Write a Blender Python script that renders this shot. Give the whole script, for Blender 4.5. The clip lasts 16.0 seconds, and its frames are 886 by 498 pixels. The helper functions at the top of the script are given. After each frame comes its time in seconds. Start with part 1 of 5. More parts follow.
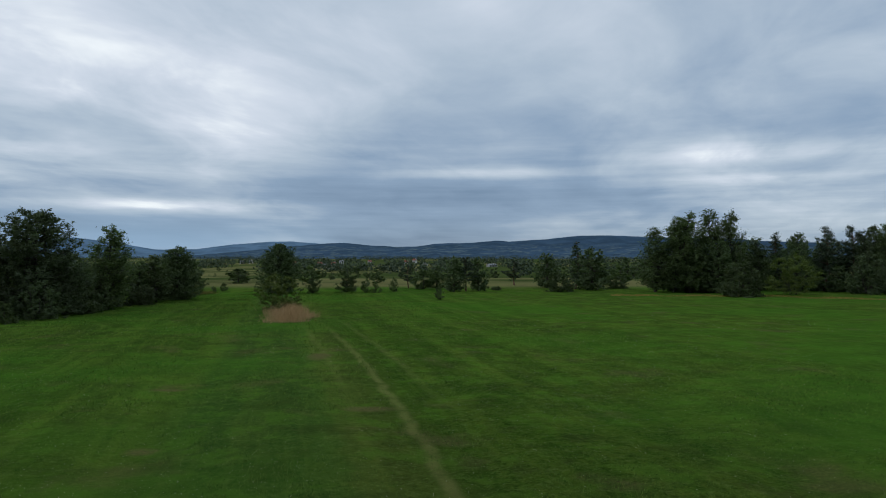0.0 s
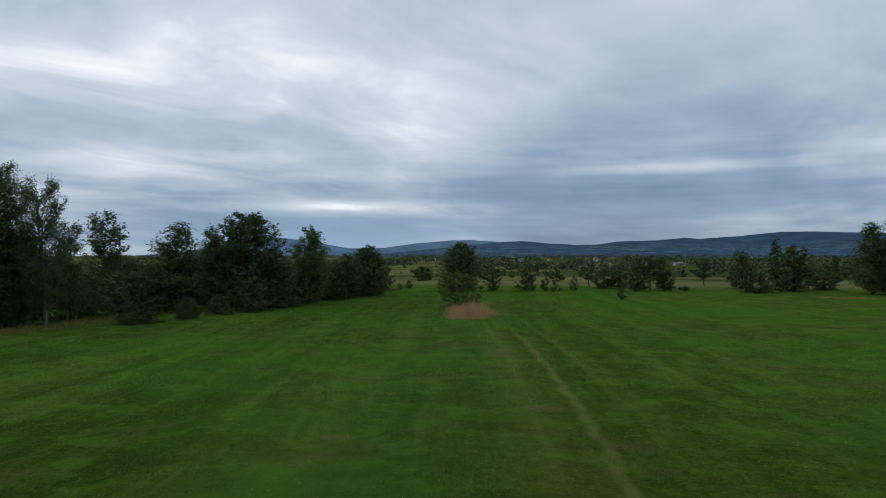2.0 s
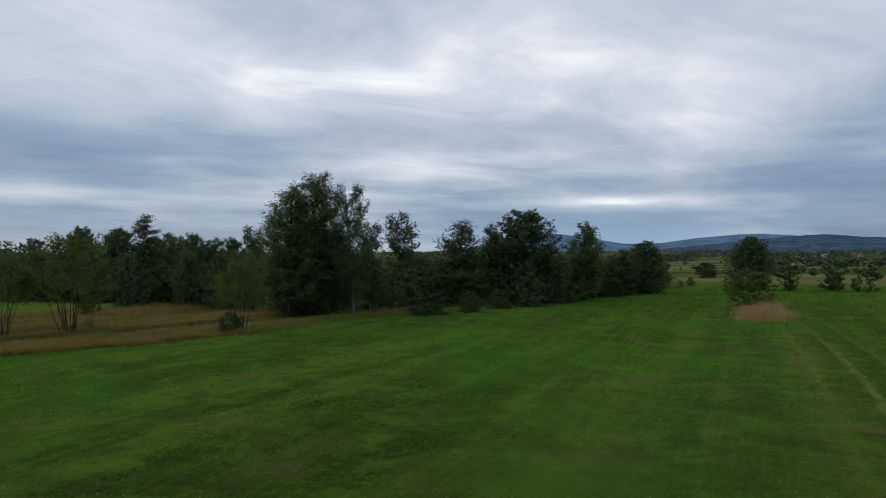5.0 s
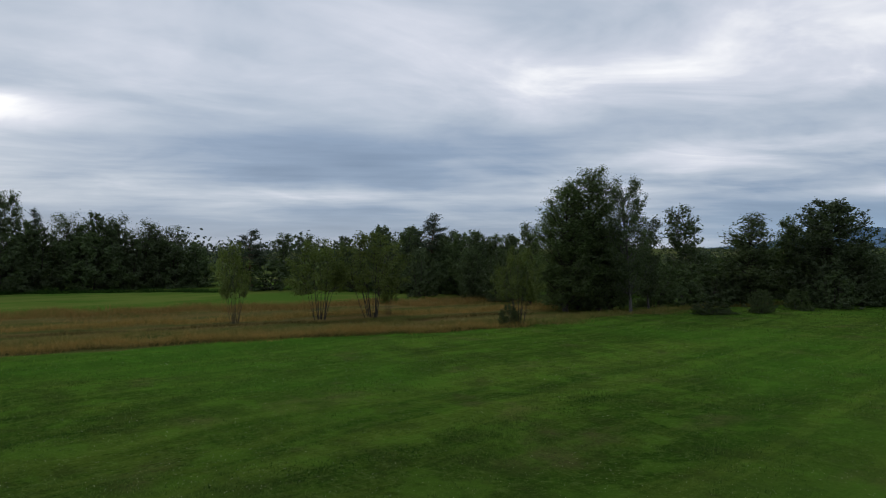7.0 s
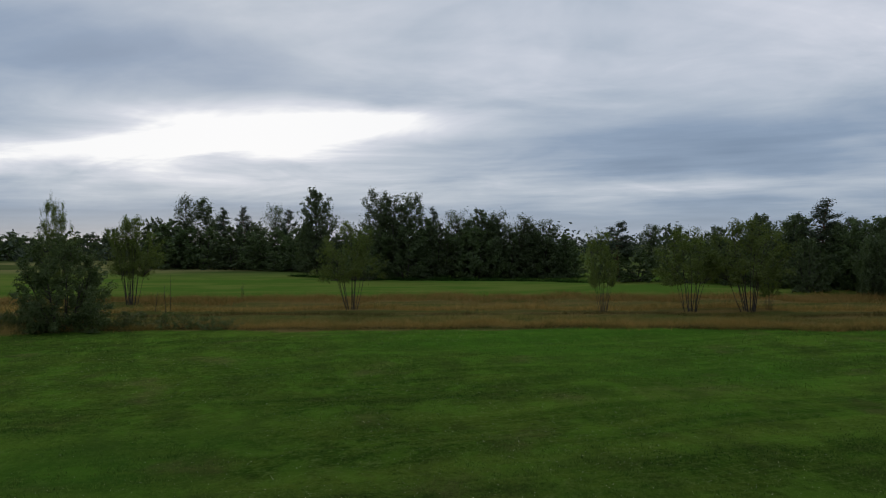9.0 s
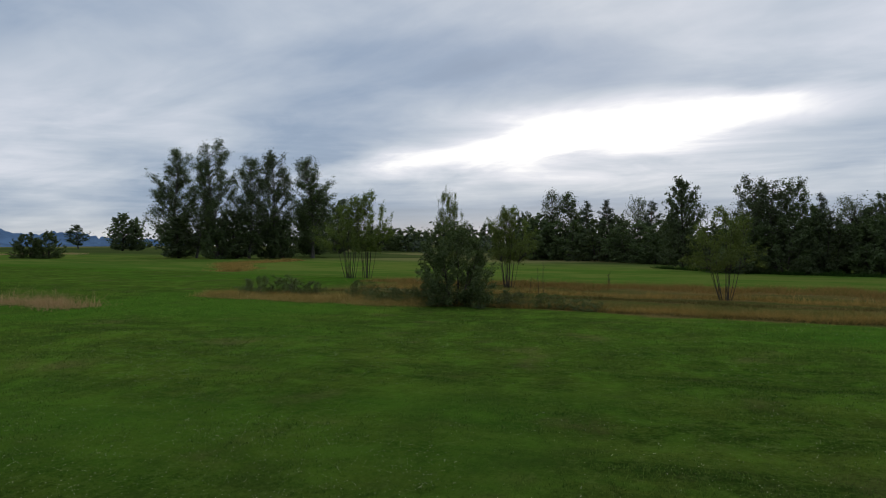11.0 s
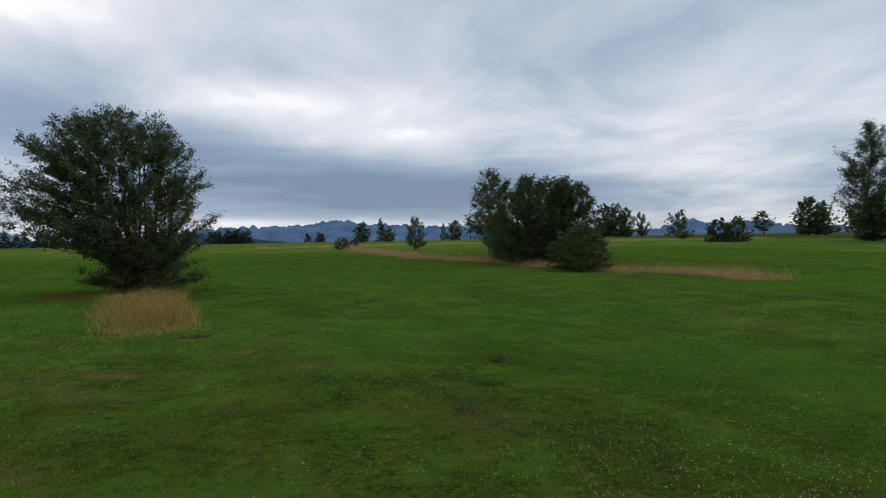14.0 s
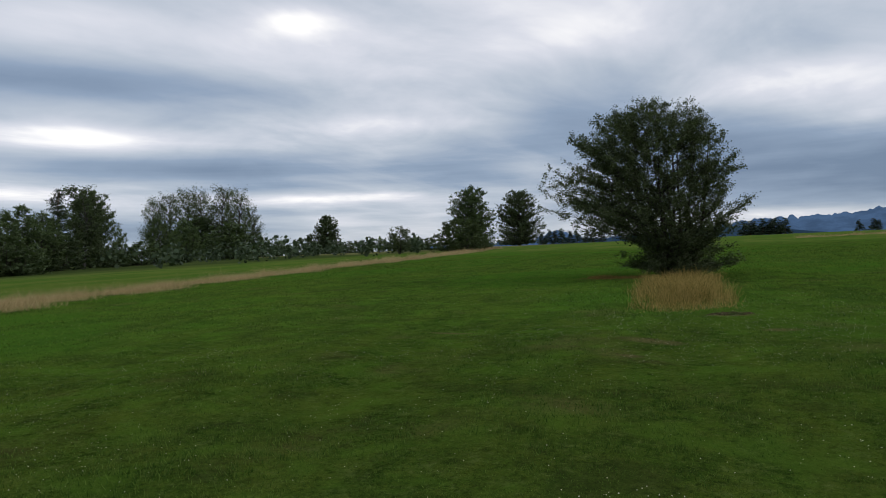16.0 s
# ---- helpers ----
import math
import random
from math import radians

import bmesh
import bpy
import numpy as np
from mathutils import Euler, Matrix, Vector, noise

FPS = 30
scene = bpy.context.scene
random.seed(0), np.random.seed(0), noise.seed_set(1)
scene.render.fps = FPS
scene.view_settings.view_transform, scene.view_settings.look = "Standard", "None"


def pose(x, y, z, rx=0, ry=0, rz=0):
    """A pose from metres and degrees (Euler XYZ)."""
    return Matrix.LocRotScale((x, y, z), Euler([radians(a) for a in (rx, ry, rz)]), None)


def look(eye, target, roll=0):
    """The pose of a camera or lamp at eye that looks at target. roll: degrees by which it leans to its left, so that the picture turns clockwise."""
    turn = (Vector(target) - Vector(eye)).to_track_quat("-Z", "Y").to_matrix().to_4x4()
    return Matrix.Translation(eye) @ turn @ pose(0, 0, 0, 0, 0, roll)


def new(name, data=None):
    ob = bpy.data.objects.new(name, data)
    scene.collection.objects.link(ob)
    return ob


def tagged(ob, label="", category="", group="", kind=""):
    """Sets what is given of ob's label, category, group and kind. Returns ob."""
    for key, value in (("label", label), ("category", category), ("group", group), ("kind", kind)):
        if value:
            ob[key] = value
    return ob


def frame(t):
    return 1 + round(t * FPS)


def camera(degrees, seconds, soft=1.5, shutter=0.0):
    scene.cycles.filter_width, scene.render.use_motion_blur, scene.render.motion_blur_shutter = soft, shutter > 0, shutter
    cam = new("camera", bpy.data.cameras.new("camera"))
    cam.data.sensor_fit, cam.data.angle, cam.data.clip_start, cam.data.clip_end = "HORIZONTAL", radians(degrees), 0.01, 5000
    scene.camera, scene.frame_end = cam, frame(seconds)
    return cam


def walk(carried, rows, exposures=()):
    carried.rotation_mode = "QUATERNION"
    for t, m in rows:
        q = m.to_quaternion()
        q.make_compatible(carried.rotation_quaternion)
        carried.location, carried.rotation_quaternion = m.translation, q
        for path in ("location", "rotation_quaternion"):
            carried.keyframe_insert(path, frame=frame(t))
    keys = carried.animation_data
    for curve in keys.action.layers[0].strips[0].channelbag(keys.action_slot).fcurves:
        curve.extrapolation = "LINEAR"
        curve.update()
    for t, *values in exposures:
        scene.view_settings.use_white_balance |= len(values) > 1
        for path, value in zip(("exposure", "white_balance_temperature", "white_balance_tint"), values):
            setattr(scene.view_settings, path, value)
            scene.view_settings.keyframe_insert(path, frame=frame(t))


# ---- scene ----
cam = camera(65.0, 16.0, 1.0)
# seconds, x, y, z, yaw, pitch, roll
PATH = [
    (0.0, 0.00, 0.00, 4.50, 0.00, 0.50, 0.00), (0.5, 0.00, 0.02, 4.50, 2.66, 0.46, 0.02),
    (1.0, 0.00, 0.04, 4.51, 6.75, 0.40, 0.02), (1.5, 0.00, 0.06, 4.51, 10.72, 0.37, 0.04),
    (2.0, -0.01, 0.08, 4.51, 14.70, 0.36, 0.05), (2.5, -0.01, 0.09, 4.52, 18.70, 0.32, 0.06),
    (3.0, -0.02, 0.11, 4.52, 22.76, 0.30, 0.11), (3.5, -0.03, 0.13, 4.52, 26.78, 0.25, 0.15),
    (6.0, -0.18, 0.15, 4.53, 46.52, 0.03, 0.34), (6.5, -0.17, 0.15, 4.50, 53.00, 0.01, 0.34),
    (7.0, -0.15, 0.15, 4.47, 59.44, -0.08, 0.42), (7.5, -0.11, 0.14, 4.43, 66.74, -0.15, 0.55),
    (8.0, -0.07, 0.13, 4.39, 73.90, -0.24, 0.62), (8.5, -0.04, 0.10, 4.31, 81.49, -0.27, 0.71),
    (9.0, 0.00, 0.05, 4.22, 88.99, -0.29, 0.77), (9.5, 0.03, -0.02, 4.12, 96.88, -0.30, 0.85),
    (12.0, 0.15, -0.68, 3.33, 133.53, -0.53, 0.49), (12.5, 0.20, -0.70, 3.21, 142.68, -0.60, 0.69),
    (13.0, 0.26, -0.68, 3.10, 151.62, -0.59, 0.85), (13.5, 0.31, -0.67, 3.00, 160.77, -0.59, 1.03),
    (14.0, 0.35, -0.67, 2.90, 170.41, -0.53, 1.25), (14.5, 0.37, -0.69, 2.78, 180.42, -0.41, 1.58),
    (15.0, 0.38, -0.71, 2.66, 190.58, -0.25, 1.88), (15.5, 0.39, -0.71, 2.54, 200.94, -0.01, 2.07),
    (16.0, 0.41, -0.70, 2.41, 212.35, 0.28, 2.38),
]
walk(cam, [(t, pose(x, y, z, 90 + pitch, roll, yaw)) for t, x, y, z, yaw, pitch, roll in PATH],
     exposures=((0.0, 0.0, 6250, 5), (3.5, 0.0, 6350, 7), (6.0, 0.0, 6450, 9), (8.0, 0.0, 6500, 10), (9.5, -0.17, 6500, 9),
                (12.0, 0.20, 6750, 10), (13.0, 0.22, 6800, 10), (15.0, 0.27, 6750, 10), (16.0, 0.08, 6650, 10)))


# ---- small node language ----
class Nodes:
    """Builds node trees with plain calls; sockets go in as arguments, numbers too."""

    def __init__(self, tree):
        self.tree = tree
        tree.nodes.clear()

    def add(self, kind):
        return self.tree.nodes.new(kind)

    def put(self, socket, value):
        if hasattr(value, "is_linked"):
            self.tree.links.new(value, socket)
        elif value is not None:
            socket.default_value = value

    def math(self, op, a, b=None, c=None):
        n = self.add("ShaderNodeMath")
        n.operation = op
        for s, v in zip(n.inputs, (a, b, c)):
            self.put(s, v)
        return n.outputs[0]

    def vmath(self, op, a, b=None):
        n = self.add("ShaderNodeVectorMath")
        n.operation = op
        for s, v in zip(n.inputs, (a, b)):
            self.put(s, v)
        return n.outputs["Value"] if op in ("DOT_PRODUCT", "LENGTH") else n.outputs["Vector"]

    def xyz(self, v):
        n = self.add("ShaderNodeSeparateXYZ")
        self.put(n.inputs[0], v)
        return n.outputs[0], n.outputs[1], n.outputs[2]

    def vec(self, x, y, z):
        n = self.add("ShaderNodeCombineXYZ")
        for s, v in zip(n.inputs, (x, y, z)):
            self.put(s, v)
        return n.outputs[0]

    def noise(self, v, scale, detail=4.0, rough=0.55, distort=0.0):
        n = self.add("ShaderNodeTexNoise")
        self.put(n.inputs["Vector"], v)
        n.inputs["Scale"].default_value, n.inputs["Detail"].default_value = scale, detail
        n.inputs["Roughness"].default_value, n.inputs["Distortion"].default_value = rough, distort
        return n.outputs["Fac"]

    def step(self, v, a, b, lo=0.0, hi=1.0):
        n = self.add("ShaderNodeMapRange")
        n.interpolation_type = "SMOOTHSTEP"
        self.put(n.inputs["Value"], v)
        for key, value in (("From Min", a), ("From Max", b), ("To Min", lo), ("To Max", hi)):
            self.put(n.inputs[key], value)
        return n.outputs["Result"]

    def mix(self, f, a, b, blend="MIX"):
        n = self.add("ShaderNodeMix")
        n.data_type, n.blend_type = "RGBA", blend
        self.put(n.inputs[0], f)
        for s, v in ((n.inputs[6], a), (n.inputs[7], b)):
            self.put(s, (*v, 1.0) if isinstance(v, tuple) and len(v) == 3 else v)
        return n.outputs[2]


# ---- sky: a high layer of stratus with thin bright places, no sun disc ----
world = bpy.data.worlds.new("overcast_sky")
scene.world = world
world.use_nodes = True
k = Nodes(world.node_tree)
ray_dir = k.add("ShaderNodeTexCoord").outputs["Generated"]
dx, dy, dz = k.xyz(k.vmath("NORMALIZE", ray_dir))
up = k.math("MAXIMUM", dz, 0.0)
elev = k.math("MULTIPLY", k.math("ARCSINE", dz), 180 / math.pi)
bearing = k.math("ARCTAN2", dx, k.math("MULTIPLY", dy, -1.0))
bearing = k.math("ADD", 180.0, k.math("MULTIPLY", bearing, 180 / math.pi))  # 0..360: north 0 or 360, west 90, south 180
# the streaks of cloud lie along the bearing 167
lift = k.math("ADD", up, 0.13)
ax, ay = -math.sin(radians(167)), math.cos(radians(167))
along = k.math("DIVIDE", k.math("ADD", k.math("MULTIPLY", dx, ax), k.math("MULTIPLY", dy, ay)), lift)
across = k.math("DIVIDE", k.math("SUBTRACT", k.math("MULTIPLY", dx, ay), k.math("MULTIPLY", dy, ax)), lift)
sheet = k.vec(k.math("MULTIPLY", along, 0.70), across, 0.0)
big = k.noise(sheet, 0.55, 3.0, 0.5, 0.4)
mid = k.noise(k.vmath("ADD", sheet, (7.3, 2.1, 0.0)), 1.5, 5.0, 0.55, 0.6)
fine = k.noise(k.vec(k.math("MULTIPLY", along, 0.75), across, 3.0), 2.6, 5.0, 0.55, 0.5)
# near the skyline the sheet is seen edge-on, in long level bands
level = k.noise(k.vec(k.math("MULTIPLY", dx, 1.5), k.math("MULTIPLY", dy, 1.5), k.math("MULTIPLY", elev, 0.42)), 1.6, 4.0, 0.6, 0.25)
level = k.math("MULTIPLY", k.math("SUBTRACT", level, 0.5), k.step(elev, 14.0, 3.0, 0.0, 0.42))
thread = k.noise(k.vec(k.math("MULTIPLY", dx, 2.2), k.math("MULTIPLY", dy, 2.2), k.math("MULTIPLY", elev, 1.1)), 1.5, 4.0, 0.6, 0.2)
level = k.math("ADD", level, k.math("MULTIPLY", k.math("SUBTRACT", thread, 0.5), k.step(elev, 13.0, 4.0, 0.0, 0.22)))
streak = k.math("ADD", 0.35, k.math("MULTIPLY", mid, 1.3))


def lobe(at, height, wide, high, amount):
    """A soft place in the cloud, thinner (amount > 0) or thicker, at a bearing and height in degrees."""
    off = k.math("DIVIDE", k.math("WRAP", k.math("SUBTRACT", bearing, at), 180.0, -180.0), wide)
    rise = k.math("DIVIDE", k.math("SUBTRACT", elev, height), high)
    d = k.math("ADD", k.math("MULTIPLY", off, off), k.math("MULTIPLY", rise, rise))
    return k.math("MULTIPLY", k.math("MULTIPLY", k.math("EXPONENT", k.math("MULTIPLY", d, -1.0)), amount), streak)


cover = k.math("ADD", k.math("ADD", k.math("MULTIPLY", big, 0.62), k.math("MULTIPLY", mid, 0.36)), k.math("MULTIPLY", fine, 0.14))
cover = k.math("ADD", k.math("MULTIPLY", k.math("SUBTRACT", cover, 0.56), 1.8), 0.53)
cover = k.math("ADD", cover, level)
# bearing, height, half width, half height, amount
for thin_place in ((29, 14, 20, 6.5, 0.26), (22, 3.8, 8, 0.6, 0.55), (-25, 7.6, 11, 1.1, 0.40), (-22, 5.8, 11, 0.5, 0.24), (-8, 15, 11, 4.0, -0.16), (6, 16, 9, 4.0, -0.08), (4, 4.6, 15, 2.2, -0.38),
                   (8, 1.6, 34, 1.5, -0.30), (0, 9.0, 14, 3.5, -0.20), (-5, 6.7, 8, 0.5, 0.42), (-8, 5.0, 11, 3.0, -0.16), (75, 1.5, 26, 2.4, -0.30), (46, 9.2, 10, 1.2, -0.12), (36, 7.2, 10, 1.8, 0.22)):
    cover = k.math("ADD", cover, lobe(*thin_place))
for thin_place in ((34, 3.0, 12, 1.5, -0.25), (45, 13, 14, 3.0, 0.2), (66, 7.6, 15, 2.2, -0.42), (101, 6.2, 15, 2.2, 0.22), (72, 4.2, 7, 0.7, 0.3), (92, 10.0, 6, 1.3, 0.46),
                   (99, 9.6, 6, 1.8, 0.60), (107, 8.8, 7, 2.4, 0.58), (115, 7.6, 6, 1.8, 0.52), (122, 6.4, 5, 1.3, 0.34), (60, 17, 18, 4.0, 0.2), (114, 2.4, 20, 1.8, -0.28)):
    cover = k.math("ADD", cover, lobe(*thin_place))
for thin_place in ((116, 14.5, 16, 2.6, -0.24), (128, 2.0, 14, 1.6, -0.25), (148, 5.0, 6, 2.2, 0.32), (166, 5.0, 9, 2.0, -0.42), (182, 5.2, 12, 2.6, -0.52),
                   (140, 3.5, 9, 2.0, -0.2), (172, 11, 20, 2.2, 0.14), (183, 1.7, 14, 0.5, 0.18), (168, 3.6, 15, 1.8, -0.28), (188, 11.5, 9, 1.6, 0.20), (203, 9.5, 8, 2.0, -0.28), (192, 7.2, 8, 2.4, -0.30)):
    cover = k.math("ADD", cover, lobe(*thin_place))
for thin_place in ((224, 18.3, 3.4, 1.2, 0.42), (241, 17.5, 6, 1.8, 0.30), (204, 16.5, 15, 2.4, 0.30), (238, 13.4, 12, 1.4, -0.26), (240, 9.4, 7, 0.8, 0.34),
                   (216, 10.5, 8, 0.9, 0.22), (232, 7.2, 14, 1.0, -0.45), (221, 4.7, 9, 0.5, 0.42), (244, 5.3, 5, 0.5, 0.34), (230, 2.8, 14, 1.2, -0.22), (208, 6.0, 12, 2.0, -0.10), (220, 9.0, 18, 5.0, 0.12)):
    cover = k.math("ADD", cover, lobe(*thin_place))
ramp = k.add("ShaderNodeValToRGB")
k.put(ramp.inputs[0], cover)
stops = ((0.0, (0.16, 0.228, 0.345)), (0.3, (0.267, 0.350, 0.485)), (0.55, (0.46, 0.525, 0.625)), (0.8, (0.68, 0.71, 0.80)), (1.0, (1.0, 1.0, 1.02)))
while len(ramp.color_ramp.elements) < len(stops):
    ramp.color_ramp.elements.new(0.5)
for e, (at, c) in zip(ramp.color_ramp.elements, stops):
    e.position, e.color = at, (*c, 1.0)
clouds = ramp.outputs[0]
# clear air below the cloud's edge, seen near the skyline, and overhead the brighter sheet of an overcast day
nishita = k.add("ShaderNodeTexSky")
nishita.sky_type, nishita.sun_disc = "NISHITA", False
nishita.sun_elevation, nishita.sun_rotation = radians(28.0), radians(-105.0)
clear = k.mix(1.0, nishita.outputs[0], (0.12, 0.12, 0.12), "MULTIPLY")
low = k.step(elev, -1.0, 4.0, 0.18, 0.05)
sky = k.mix(low, clouds, clear)
# gaps of blue under the cloud's edge in the north and west
for at, wide, high, much, tone in ((25.0, 15.0, 2.0, 0.75, (0.295, 0.425, 0.595)), (88.0, 30.0, 2.2, 0.5, (0.300, 0.400, 0.540))):
    off = k.math("DIVIDE", k.math("WRAP", k.math("SUBTRACT", bearing, at), 180.0, -180.0), wide)
    rise = k.math("DIVIDE", k.math("SUBTRACT", elev, 0.8), high)
    gap = k.math("EXPONENT", k.math("MULTIPLY", k.math("ADD", k.math("MULTIPLY", off, off), k.math("MULTIPLY", rise, rise)), -1.0))
    sky = k.mix(k.math("MULTIPLY", gap, much), sky, tone)
glow = k.step(elev, 20.0, 70.0, 1.0, 1.35)
back = k.add("ShaderNodeBackground")
k.put(back.inputs["Color"], sky)
k.put(back.inputs["Strength"], glow)
k.put(k.add("ShaderNodeOutputWorld").inputs["Surface"], back.outputs[0])

sun_data = bpy.data.lights.new("sun", "SUN")
sun_data.energy, sun_data.angle, sun_data.color = 0.6, radians(25.0), (1.0, 0.96, 0.9)
sun = new("sun", sun_data)
sun_way = Vector((-math.sin(radians(105)), math.cos(radians(105)), math.tan(radians(28))))
sun.matrix_world = look(sun_way * 50, (0, 0, 0))


# ---- materials ----
def material(name):
    m = bpy.data.materials.new(name)
    m.use_nodes = True
    return m, Nodes(m.node_tree)


def finish(n, colour, rough=0.8, bump=None, strength=0.3, distance=0.02, spec=0.3, metal=0.0):
    b = n.add("ShaderNodeBsdfPrincipled")
    n.put(b.inputs["Base Color"], (*colour, 1.0) if isinstance(colour, tuple) else colour)
    n.put(b.inputs["Roughness"], rough)
    b.inputs["Specular IOR Level"].default_value = spec
    b.inputs["Metallic"].default_value = metal
    if bump is not None:
        h = n.add("ShaderNodeBump")
        h.inputs["Strength"].default_value, h.inputs["Distance"].default_value = strength, distance
        n.put(h.inputs["Height"], bump)
        n.put(b.inputs["Normal"], h.outputs[0])
    n.put(n.add("ShaderNodeOutputMaterial").inputs["Surface"], b.outputs[0])
    return b


def leaf_material(name, dark, light, through_leaf=0.34):
    m, n = material(name)
    island = n.add("ShaderNodeNewGeometry").outputs["Random Per Island"]
    tree = n.add("ShaderNodeObjectInfo").outputs["Random"]
    place = n.add("ShaderNodeTexCoord").outputs["Object"]
    c = n.mix(n.math("ADD", n.math("MULTIPLY", island, 0.6), n.math("MULTIPLY", n.noise(place, 0.6, 3.0), 0.4)), dark, light)
    c = n.mix(n.math("MULTIPLY", tree, 0.5), c, (dark[0] * 1.1, dark[1] * 0.8, dark[2] * 1.2))
    d = n.add("ShaderNodeBsdfPrincipled")
    n.put(d.inputs["Base Color"], c)
    d.inputs["Roughness"].default_value, d.inputs["Specular IOR Level"].default_value = 0.65, 0.10
    t = n.add("ShaderNodeBsdfTranslucent")
    n.put(t.inputs["Color"], n.mix(1.0, c, (1.1, 1.25, 0.6), "MULTIPLY"))
    s = n.add("ShaderNodeMixShader")
    s.inputs[0].default_value = through_leaf
    n.put(s.inputs[1], d.outputs[0])
    n.put(s.inputs[2], t.outputs[0])
    n.put(n.add("ShaderNodeOutputMaterial").inputs["Surface"], s.outputs[0])
    return m


LEAF = {
    "deciduous": leaf_material("leaf_deciduous", (0.056, 0.084, 0.034), (0.150, 0.196, 0.078), 0.40),
    "alder": leaf_material("leaf_alder", (0.050, 0.074, 0.032), (0.144, 0.178, 0.078)),
    "dark": leaf_material("leaf_dark", (0.050, 0.076, 0.034), (0.128, 0.168, 0.070), 0.32),
    "scrub": leaf_material("leaf_scrub", (0.058, 0.082, 0.028), (0.150, 0.180, 0.060), 0.3),
    "rowan": leaf_material("leaf_rowan", (0.070, 0.100, 0.026), (0.185, 0.225, 0.064), 0.42),
    "willow": leaf_material("leaf_willow", (0.046, 0.068, 0.028), (0.124, 0.154, 0.064)),
    "birch": leaf_material("leaf_birch", (0.044, 0.066, 0.030), (0.126, 0.160, 0.070), 0.30),
    "needle": leaf_material("leaf_needle", (0.036, 0.055, 0.030), (0.080, 0.108, 0.054), 0.08),
}


def bark_material(name, dark, light):
    m, n = material(name)
    p = n.add("ShaderNodeTexCoord").outputs["Object"]
    f = n.noise(n.vmath("MULTIPLY", p, (1.0, 1.0, 0.3)), 9.0, 5.0, 0.6)
    finish(n, n.mix(n.step(f, 0.35, 0.65), dark, light), 0.9, f, 0.6, 0.03)
    return m


BARK = bark_material("bark_brown", (0.022, 0.018, 0.014), (0.065, 0.054, 0.042))
BARK_PALE = bark_material("bark_pale", (0.04, 0.037, 0.033), (0.13, 0.123, 0.11))
BARK_PINE = bark_material("bark_pine", (0.05, 0.03, 0.02), (0.17, 0.095, 0.055))


# ---- the meadow ----
def ground_z(x, y):
    """Height of the meadow: it climbs gently to the south and falls away into the valley to the north."""
    s = 0.17 * x - 0.985 * y
    s = (np.sqrt(s * s + 900.0) + s) / 2
    up = 6.5 * (1 - np.exp(-s / 280.0)) - 0.338
    k = np.clip((y - 100.0) / 340.0, 0, 1)
    down = -8.5 * k * k * (3 - 2 * k)
    row = 0.974 * x + 0.225 * y
    ridges = 0.045 * np.sin(0.95 * row + 1.5 * np.sin(0.045 * y)) * np.exp(-(x * x + y * y) / 4500.0)
    wave = ridges + 0.05 * np.sin(x * 0.31 + 1.0) * np.sin(y * 0.23) + 0.03 * np.sin(x * 0.7 - y * 0.55)
    lumps = 0.035 * np.sin(1.3 * x + 0.7 * y + np.sin(0.4 * y)) * np.sin(0.9 * y - 0.4 * x) * np.exp(-(x * x + y * y) / 1600.0)
    return up + down + wave + lumps


def mesh_from(name, verts, faces, mat, smooth=False):
    me = bpy.data.meshes.new(name)
    me.from_pydata([tuple(v) for v in verts], [], faces)
    me.materials.append(mat)
    if smooth:
        me.polygons.foreach_set("use_smooth", [True] * len(me.polygons))
    me.update()
    return me


def tri_mesh(name, verts, tris, mat):
    """A mesh from numpy arrays of corners and triangles."""
    me = bpy.data.meshes.new(name)
    me.vertices.add(len(verts))
    me.vertices.foreach_set("co", np.asarray(verts, dtype=np.float32).ravel())
    me.loops.add(len(tris) * 3)
    me.loops.foreach_set("vertex_index", np.asarray(tris, dtype=np.int32).ravel())
    me.polygons.add(len(tris))
    me.polygons.foreach_set("loop_start", np.arange(len(tris), dtype=np.int32) * 3)
    me.materials.append(mat)
    me.update(calc_edges=True)
    me.validate()
    return me


# worn and straw-coloured places in the lawn: centre and half axes
DRY = ((-7.2, 16.6, 0.6, 0.45), (-9.6, 24.3, 0.9, 0.5), (-2.3, 21.3, 1.0, 0.6), (-5.8, 32.7, 0.8, 1.8), (12.9, -37.6, 2.6, 1.5), (4.9, -16.2, 1.1, 0.45), (4.8, -14.4, 0.5, 0.25),
       (2.5, -18.5, 0.7, 0.35), (4.1, -21.4, 1.1, 0.3), (10.6, -17.1, 1.1, 0.3), (-3.5, -16.2, 0.3, 0.2))


